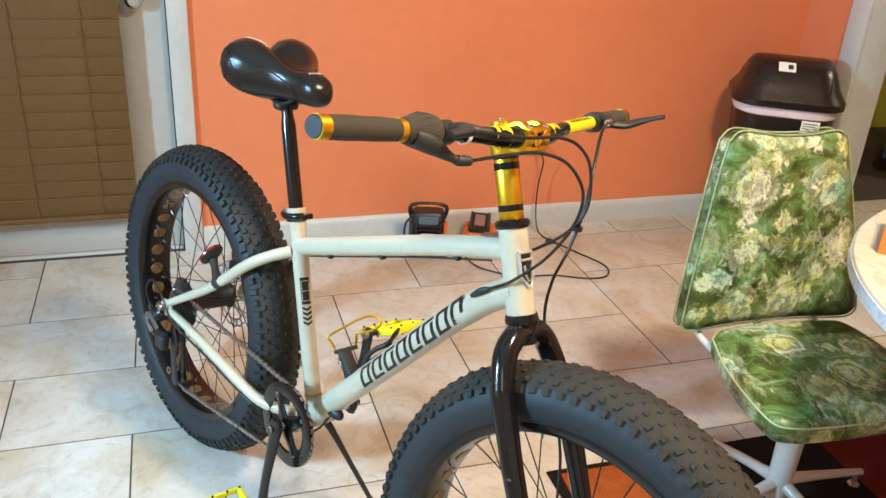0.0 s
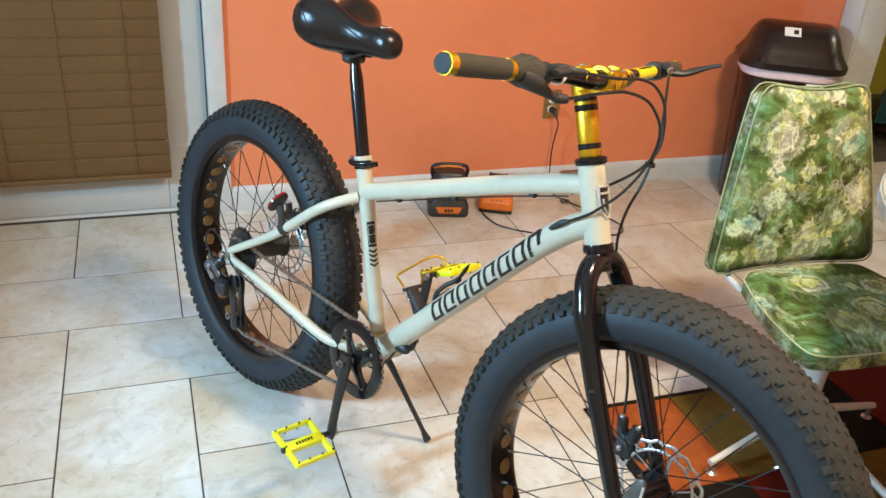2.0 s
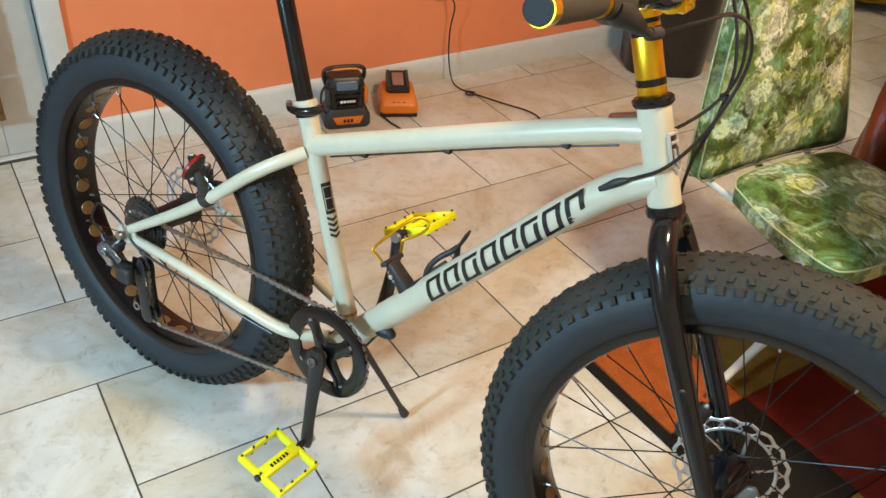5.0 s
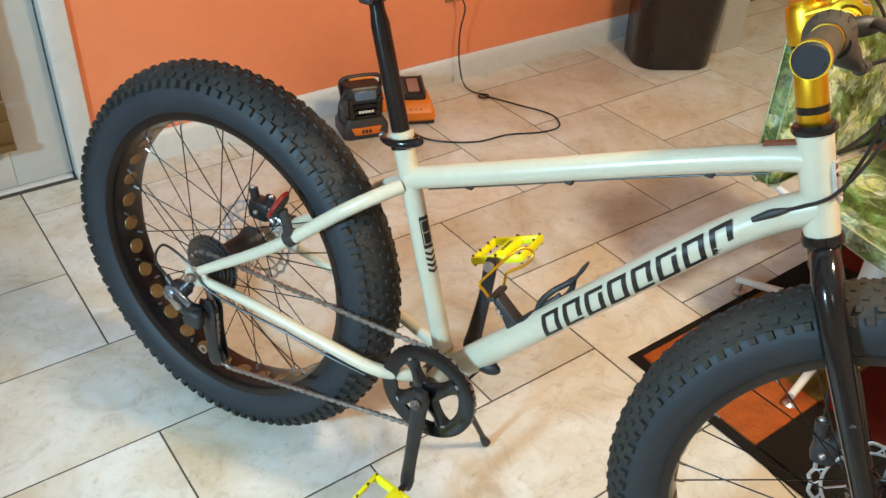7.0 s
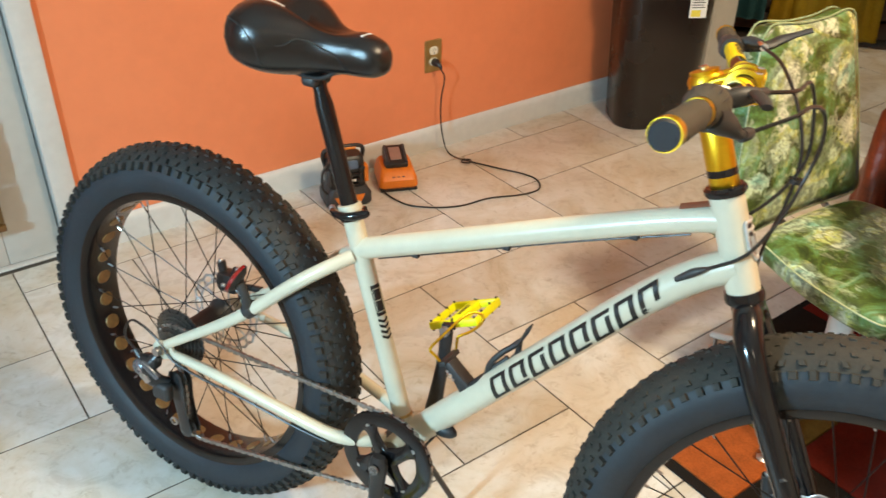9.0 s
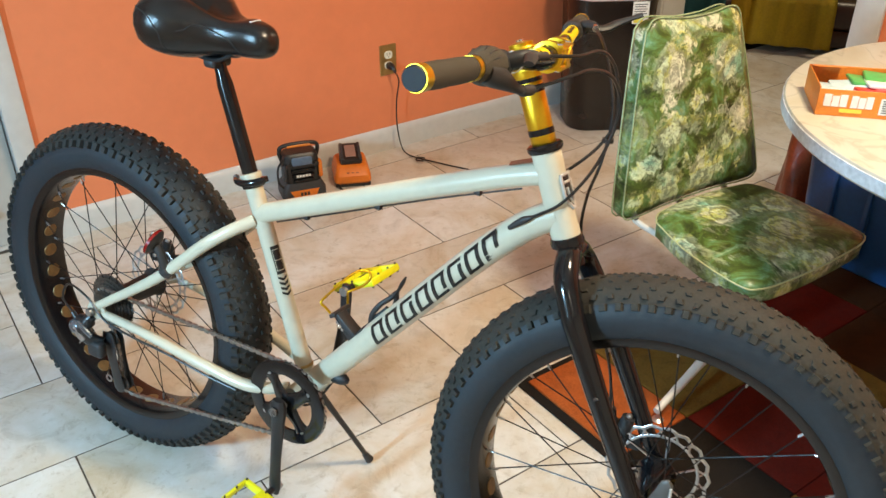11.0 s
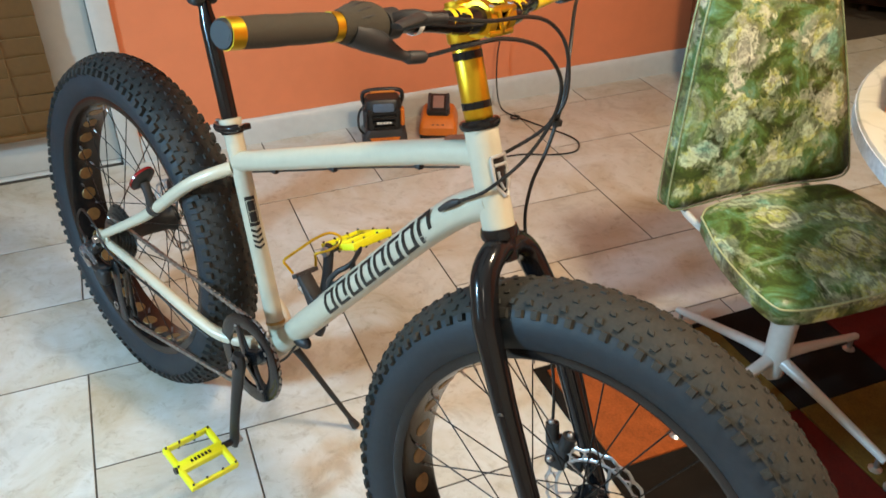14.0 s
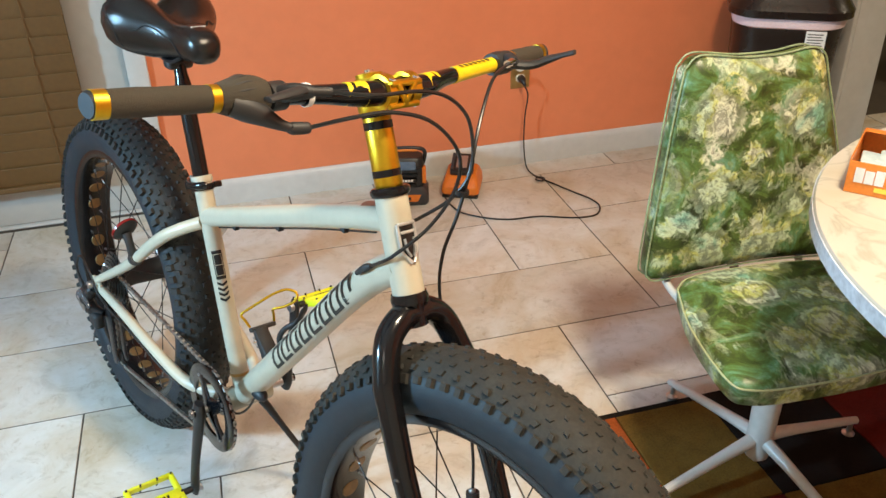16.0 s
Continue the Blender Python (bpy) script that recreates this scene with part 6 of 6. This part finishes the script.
lab = part("bin_label", moved(box((-0.032, -0.0006, -0.042), (0.032, 0.0006, 0.042)), pose(0.085, -0.1420, 0.490, -3.2, 0, 0)), PAPER_WHITE, binn, "white and yellow printed bin label")
part("label_patch", moved(box((-0.026, -0.0012, -0.038), (0.010, -0.0007, -0.014)), pose(0.085, -0.1420, 0.490, -3.2, 0, 0)), LABEL_YELLOW, lab)
for k in range(5):
    part("label_line", moved(box((-0.026, -0.0012, -0.006 + 0.009 * k), (0.024 - 0.006 * (k % 2), -0.0007, -0.003 + 0.009 * k)), pose(0.085, -0.1420, 0.490, -3.2, 0, 0)), INK, lab)

# ---- jobsite radio and battery charger by the wall ----
RADIO = pose(1.008, 2.668, 0.0, 0, 0, -14) @ Matrix.Scale(1.18, 4)
radio = thing("jobsite_radio", "small black and orange jobsite radio on the floor", "radio", RADIO)


def radio_ring(w, d, z, r=0.016, y=0.0):
    return [Vector((x, yy + y, z)) for x, yy in rounded(w, d, r, 5)]


part("foot_block", loft([radio_ring(0.122, 0.092, 0.0), radio_ring(0.130, 0.100, 0.008), radio_ring(0.130, 0.098, 0.034), radio_ring(0.104, 0.082, 0.056)]), TOOL_GREY, radio, "flared dark grey foot", angle=35)
part("body", loft([radio_ring(0.098, 0.070, 0.050), radio_ring(0.102, 0.074, 0.058), radio_ring(0.108, 0.074, 0.104), radio_ring(0.100, 0.062, 0.138), radio_ring(0.090, 0.052, 0.143)]), BLACK_PLASTIC, radio, "glossy black radio body", angle=35)
badge = part("badge_panel", moved(prism([(-0.044, 0.030), (0.044, 0.030), (0.032, 0.008), (-0.032, 0.008)], 0.004, 0.001), pose(0, -0.0480, 0.006, 84)), TOOL_ORANGE, radio, "orange front badge")
for k in range(3):
    part("badge_bar", moved(box((-0.014 + 0.010 * k, 0.013, 0.004), (-0.007 + 0.010 * k, 0.023, 0.0048)), pose(0, -0.0480, 0.006, 84)), INK, badge)
part("screen", moved(prism(rounded(0.060, 0.024, 0.006), 0.004, 0.001), pose(0, -0.0345, 0.122, 72)), SCREEN, radio, "blue-grey display screen")
for k, (z, w) in enumerate(((0.064, 0.060), (0.080, 0.066), (0.096, 0.070))):
    part("speaker_bar", box((-w / 2, -0.0450, z - 0.0055), (w / 2, -0.0340, z + 0.0055), 0.004), GLOSS_BLACK, radio, "glossy speaker slat")
for k in range(5):
    part("wordmark_bar", box((-0.021 + 0.0088 * k, -0.0458, 0.0765), (-0.0145 + 0.0088 * k, -0.0449, 0.0835)), PAPER_WHITE, radio, "small pale bar of the wordmark")
part("handle", tube([(-0.050, 0.010, 0.110), (-0.057, 0.004, 0.140), (-0.048, 0.000, 0.160), (0.0, -0.002, 0.165), (0.048, 0.000, 0.160), (0.057, 0.004, 0.140), (0.050, 0.010, 0.110)], 0.0060, 12, 6), BLACK_PLASTIC, radio, "black carry handle")
part("handle_grip", tube([(-0.034, -0.003, 0.1585), (0.0, -0.0045, 0.1600), (0.034, -0.003, 0.1585)], 0.0050, 12, 6), TOOL_ORANGE, radio, "orange handle grip")
for x in (-1, 1):
    part("side_panel", box((x * 0.053 - 0.006, -0.040, 0.066), (x * 0.053 + 0.006, -0.012, 0.116), 0.004), TOOL_ORANGE if x > 0 else TOOL_GREY, radio)
    part("knob", moved(lathe([(0.0, 0.0), (0.007, 0.0), (0.008, 0.004), (0.007, 0.009), (0.0, 0.009)], 16, "z"), pose(x * 0.040, -0.037, 0.112, 82)), BLACK_PLASTIC, radio)
part("carry_loop", tube([(-0.052, -0.028, 0.132), (-0.070, -0.033, 0.108), (-0.072, -0.034, 0.066), (-0.060, -0.032, 0.044)], 0.0034, 8, 6), BLACK_PLASTIC, radio, "black strap loop")

charger = thing("battery_charger", "orange battery charger with a black battery docked", "charger", pose(1.216, 2.682, 0.0, 0, 0, -24) @ Matrix.Scale(1.06, 4))
part("body", loft([[Vector((x, y + dy, z)) for x, y in rounded(w, d, 0.016, 5)] for w, d, dy, z in ((0.118, 0.142, 0, 0.012), (0.126, 0.150, 0, 0.018), (0.122, 0.146, 0, 0.040), (0.108, 0.120, 0.006, 0.062), (0.098, 0.100, 0.010, 0.070))]), TOOL_ORANGE, charger, "orange plastic charger body", angle=35)
part("base", box((-0.060, -0.072, 0.0), (0.060, 0.072, 0.0125), 0.005), BLACK_PLASTIC, charger, "black base")
for x in (-0.016, 0.0, 0.016):
    part("indicator", moved(prism(rounded(0.008, 0.013, 0.002), 0.002), pose(x, -0.066, 0.044, 62)), BLACK_PLASTIC, charger)
BAT = pose(0, 0.014, 0.062, 17, 0, 0)
bat = part("battery", moved(box((-0.036, -0.050, 0.0), (0.036, 0.046, 0.040), 0.007), BAT), BLACK_PLASTIC, charger, "dark grey tool battery")
part("battery_label", moved(box((-0.018, -0.030, 0.040), (0.018, 0.030, 0.0412), 0.0005, 1), BAT), STEEL, bat, "pale label on the battery")
for x in (-1, 1):
    part("battery_rail", moved(box((x * 0.030 - 0.005, -0.044, 0.036), (x * 0.030 + 0.005, 0.040, 0.046), 0.003), BAT), TOOL_GREY, bat)
    part("latch", moved(box((x * 0.036 - 0.002, -0.034, 0.010), (x * 0.036 + 0.002, -0.008, 0.030), 0.0015), BAT), TOOL_GREY, bat)
part("light_dot", moved(prism(rounded(0.006, 0.006, 0.002), 0.002), pose(0.006, -0.069, 0.034, 70)), LABEL_YELLOW, charger)

cord = thing("power_cord", "black power cord from the outlet to the charger", "cord")
part("plug", moved(tube([(0, 0, 0, 0.014), (0, -0.018, -0.001, 0.013), (0, -0.032, -0.006, 0.008), (0.002, -0.040, -0.016, 0.005)], 0.01, 14, 5), pose(1.482, WALL_Y - 0.010, 0.337)), BLACK_PLASTIC, cord, "black moulded plug")
part("cable", tube([(1.484, WALL_Y - 0.050, 0.320), (1.494, WALL_Y - 0.056, 0.285), (1.491, WALL_Y - 0.040, 0.20), (1.486, WALL_Y - 0.050, 0.10), (1.484, WALL_Y - 0.090, 0.022), (1.498, 2.690, 0.008), (1.517, 2.650, 0.014), (1.502, 2.634, 0.012), (1.490, 2.660, 0.007), (1.500, 2.668, 0.010), (1.522, 2.644, 0.006), (1.574, 2.545, 0.004), (1.616, 2.462, 0.004), (1.622, 2.400, 0.004), (1.582, 2.348, 0.004), (1.505, 2.352, 0.004), (1.40, 2.395, 0.004), (1.30, 2.405, 0.004), (1.225, 2.440, 0.004), (1.160, 2.50, 0.004), (1.140, 2.565, 0.004), (1.136, 2.625, 0.006), (1.150, 2.660, 0.012)], 0.0028, 8, 10), CABLE, cord, "black rubber cable with a loose knot")

# ---- rug under the table ----
RUG = thing("patchwork_rug", "dark patchwork rug of rust, black, red and olive blocks", "rug", pose(0, 0, 0))
RUG_MATS = [material("rug_" + n, c, 0.95, vary=0.3, scale=30, bump=0.8, bump_scale=700, spec=0.1) for n, c in (("rust", (0.36, 0.085, 0.020)), ("black", (0.015, 0.012, 0.010)), ("red", (0.12, 0.013, 0.008)), ("olive", (0.17, 0.100, 0.021)), ("brown", (0.058, 0.026, 0.010)))]
part("backing", box((0.955, 0.0, 0.0), (2.14, 1.425, 0.005), 0.002, 1), RUG_MATS[1], RUG, "black bound rug edge")
cols = [0.980, 1.20, 1.43, 1.70, 1.95, 2.115]
rows_y = [0.02, 0.28, 0.56, 0.80, 1.09, 1.405]
PATCH = [[3, 2, 1, 3, 4], [1, 4, 3, 2, 4], [3, 2, 4, 3, 2], [1, 2, 3, 4, 4], [0, 3, 1, 2, 4]]
for j in range(5):
    for i in range(5):
        part("patch", box((cols[i] + 0.001, rows_y[j] + 0.001, 0.003), (cols[i + 1] - 0.001, rows_y[j + 1] - 0.001, 0.0105), 0.002, 1), RUG_MATS[PATCH[j][i]], RUG)

# ---- blue tote beyond the table ----
TOTE_BLUE = material("tote_blue", (0.012, 0.075, 0.24), 0.4, vary=0.15, bump=0.1, bump_scale=200)
tote = thing("storage_tote", "deep blue plastic storage tote beyond the table", "tote", pose(2.285, 1.178, 0.0108))
part("body", loft([[Vector((x, y, z)) for x, y in rounded(w, d, 0.03, 5)] for w, d, z in ((0.37, 0.47, 0.0), (0.39, 0.49, 0.01), (0.43, 0.53, 0.365))]), TOTE_BLUE, tote, angle=35)
part("lid", loft([[Vector((x, y, z)) for x, y in rounded(w, d, 0.035, 5)] for w, d, z in ((0.445, 0.545, 0.365), (0.455, 0.555, 0.370), (0.455, 0.555, 0.388), (0.43, 0.53, 0.398))]), TOTE_BLUE, tote, "blue snap lid", angle=35)
for k in range(4):
    part("rib", box((-0.222, -0.18 + 0.11 * k, 0.06), (-0.200, -0.165 + 0.11 * k, 0.34), 0.004), TOTE_BLUE, tote)
BAG_RED = material("red_orange_plastic", (0.165, 0.030, 0.008), 0.3, vary=0.3, scale=16, bump=0.6, bump_scale=28)


def plastic_bag(m):
    """A slack, creased shopping bag, gathered towards its open top."""
    rng = random.Random(9)
    rings = []
    for k in range(10):
        f = k / 9
        ring = []
        for i in range(36):
            a = 2 * math.pi * i / 36
            s = (1 - 0.42 * f ** 1.5) * (1 + 0.09 * math.sin(4 * a + 2.2 * f * 3) + rng.uniform(-0.03, 0.03))
            ring.append(Vector((0.076 * s * math.cos(a) + 0.05 * f, 0.076 * s * math.sin(a) + 0.02 * f, 0.39 * f + (0.02 * math.sin(3 * a) if k > 7 else 0))))
        rings.append(ring)
    inner = [[Vector((p.x * 0.97, p.y * 0.97, max(0.003, p.z))) for p in q] for q in rings[::-1]]
    ob = mesh_object("plastic_bag", loft(rings + inner), BAG_RED, angle=30)
    ob.matrix_world = m
    return tagged(ob, "crumpled red-orange plastic shopping bag beside the blue tote", "bag")


plastic_bag(pose(2.240, 1.535, 0.0, 0, 0, 15))

# ---- next room: seen in part through the doorway ----
LEATHER = material("dark_brown_leather", (0.030, 0.013, 0.008), 0.35, vary=0.3, scale=14, bump=0.4, bump_scale=60)
YELLOW_CLOTH = material("mustard_cloth", (0.50, 0.33, 0.015), 0.8, vary=0.15, scale=14, bump=0.4, bump_scale=400)
TEAL_CLOTH = material("teal_cloth", (0.02, 0.11, 0.13), 0.8, vary=0.2, bump=0.4, bump_scale=300)
DARK_WOOD = material("dark_wood", (0.035, 0.018, 0.010), 0.45, vary=0.3, scale=10, bump=0.1)
SOFA = pose(3.95, 3.02, 0.0, 0, 0, 36)
sofa = thing("leather_sofa", "low dark brown leather sofa in the next room", "sofa", SOFA)
part("seat_cushion", box((-0.30, -0.66, 0.13), (0.24, 0.36, 0.28), 0.05, 4), LEATHER, sofa)
part("base", box((-0.285, -0.68, 0.04), (0.30, 0.38, 0.132), 0.02), LEATHER, sofa)
part("backrest", box((0.20, -0.68, 0.12), (0.38, 0.30, 0.60), 0.06, 4), LEATHER, sofa)
for x in (-0.22, 0.28):
    for y in (-0.60, 0.30):
        part("foot", cyl((x, y, 0.0), (x, y, 0.042), 0.022), DARK_WOOD, sofa)


def draped_cloth(name, w, d, mat, m, seed, drop, label):
    """A blanket with folds over an edge: flat on top, falling in front."""
    bm = bmesh.new()
    nu, nv = 30, 26
    vs = {}
    for i in range(nu + 1):
        for j in range(nv + 1):
            u, v = i / nu * w - w / 2, j / nv * (d + drop)
            fold = 0.018 * math.sin(u * 34 + seed) + 0.012 * math.sin(u * 71 + 2 * seed)
            if v < d:
                p = Vector((d - v, u, 0.006 + 0.4 * abs(fold)))
            else:
                p = Vector((-0.012 - 0.9 * abs(fold) - 0.10 * (v - d), u * (1 + 0.15 * (v - d)), -(v - d) + 0.006))
            vs[i, j] = bm.verts.new(p)
    for i in range(nu):
        for j in range(nv):
            bm.faces.new((vs[i, j], vs[i + 1, j], vs[i + 1, j + 1], vs[i, j + 1]))
    r = bmesh.ops.solidify(bm, geom=bm.faces[:], thickness=0.006)
    ob = mesh_object(name, bm, mat, angle=80)
    ob.matrix_world = m
    return tagged(ob, label, "blanket")


draped_cloth("blanket", 0.50, 0.26, YELLOW_CLOTH, SOFA @ pose(-0.305, -0.14, 0.282), 1.0, 0.24, "mustard yellow blanket draped over the sofa's front")
draped_cloth("blanket", 0.20, 0.20, TEAL_CLOTH, SOFA @ pose(-0.312, 0.24, 0.284), 2.0, 0.18, "folded teal cloth hanging off the leather sofa")

# ---- unseen discs, added above the ceiling lamp and the two fill lights ----
for k, (x, y) in enumerate(((1.22, 0.48), (-0.8, -0.9), (4.2, 1.9))):
    cl2 = thing("lamp_disc", "round white disc added out of view above a lamp", "ceiling light", pose(x, y, TOP), "ceiling lights")
    part("rim", lathe([(0.0, 0.0), (0.20, 0.0), (0.205, -0.012), (0.195, -0.025), (0.0, -0.025)], 40, "z"), WHITE_ENAMEL, cl2)

# ---- floor tiles, laid in herringbone ----
P, JOINT = 0.305, 0.0040


def tile_mesh(w, d):
    bm = box((0, 0, -0.006), (w, d, 0.0), 0.0)
    top = [e for e in bm.edges if all(v.co.z > -0.001 for v in e.verts)]
    bmesh.ops.bevel(bm, geom=top, offset=0.0007, segments=1, affect="EDGES")
    me = bpy.data.meshes.new("tile")
    bm.to_mesh(me)
    bm.free()
    me.materials.append(TILE)
    return me


EDGE_Y = WALL_Y - 0.0005
ROW0 = 2.100
tile_kinds = {}
for k in range(-26, 40):
    for m in range(-12, 13):
        # one tile along the wall and one across it, stepping down the diagonal
        for u, wide, deep in ((k - 1, 2, 1), (k - 2, 1, 2)):
            v = k + 4 * m
            x0, y1 = u * P, ROW0 - v * P
            y0, y1 = y1 - deep * P, min(y1, EDGE_Y)
            if y1 - y0 < 0.02 or x0 > 5.2 or x0 + wide * P < LEFT_X or y1 < BACK_Y:
                continue
            size = (round(wide * P - JOINT, 4), round(y1 - y0 - JOINT, 4))
            if size not in tile_kinds:
                tile_kinds[size] = tile_mesh(*size)
            ob = new("tile", tile_kinds[size])
            ob.location = (x0 + JOINT / 2, y0 + JOINT / 2, 0.0)
            ob.parent = floor
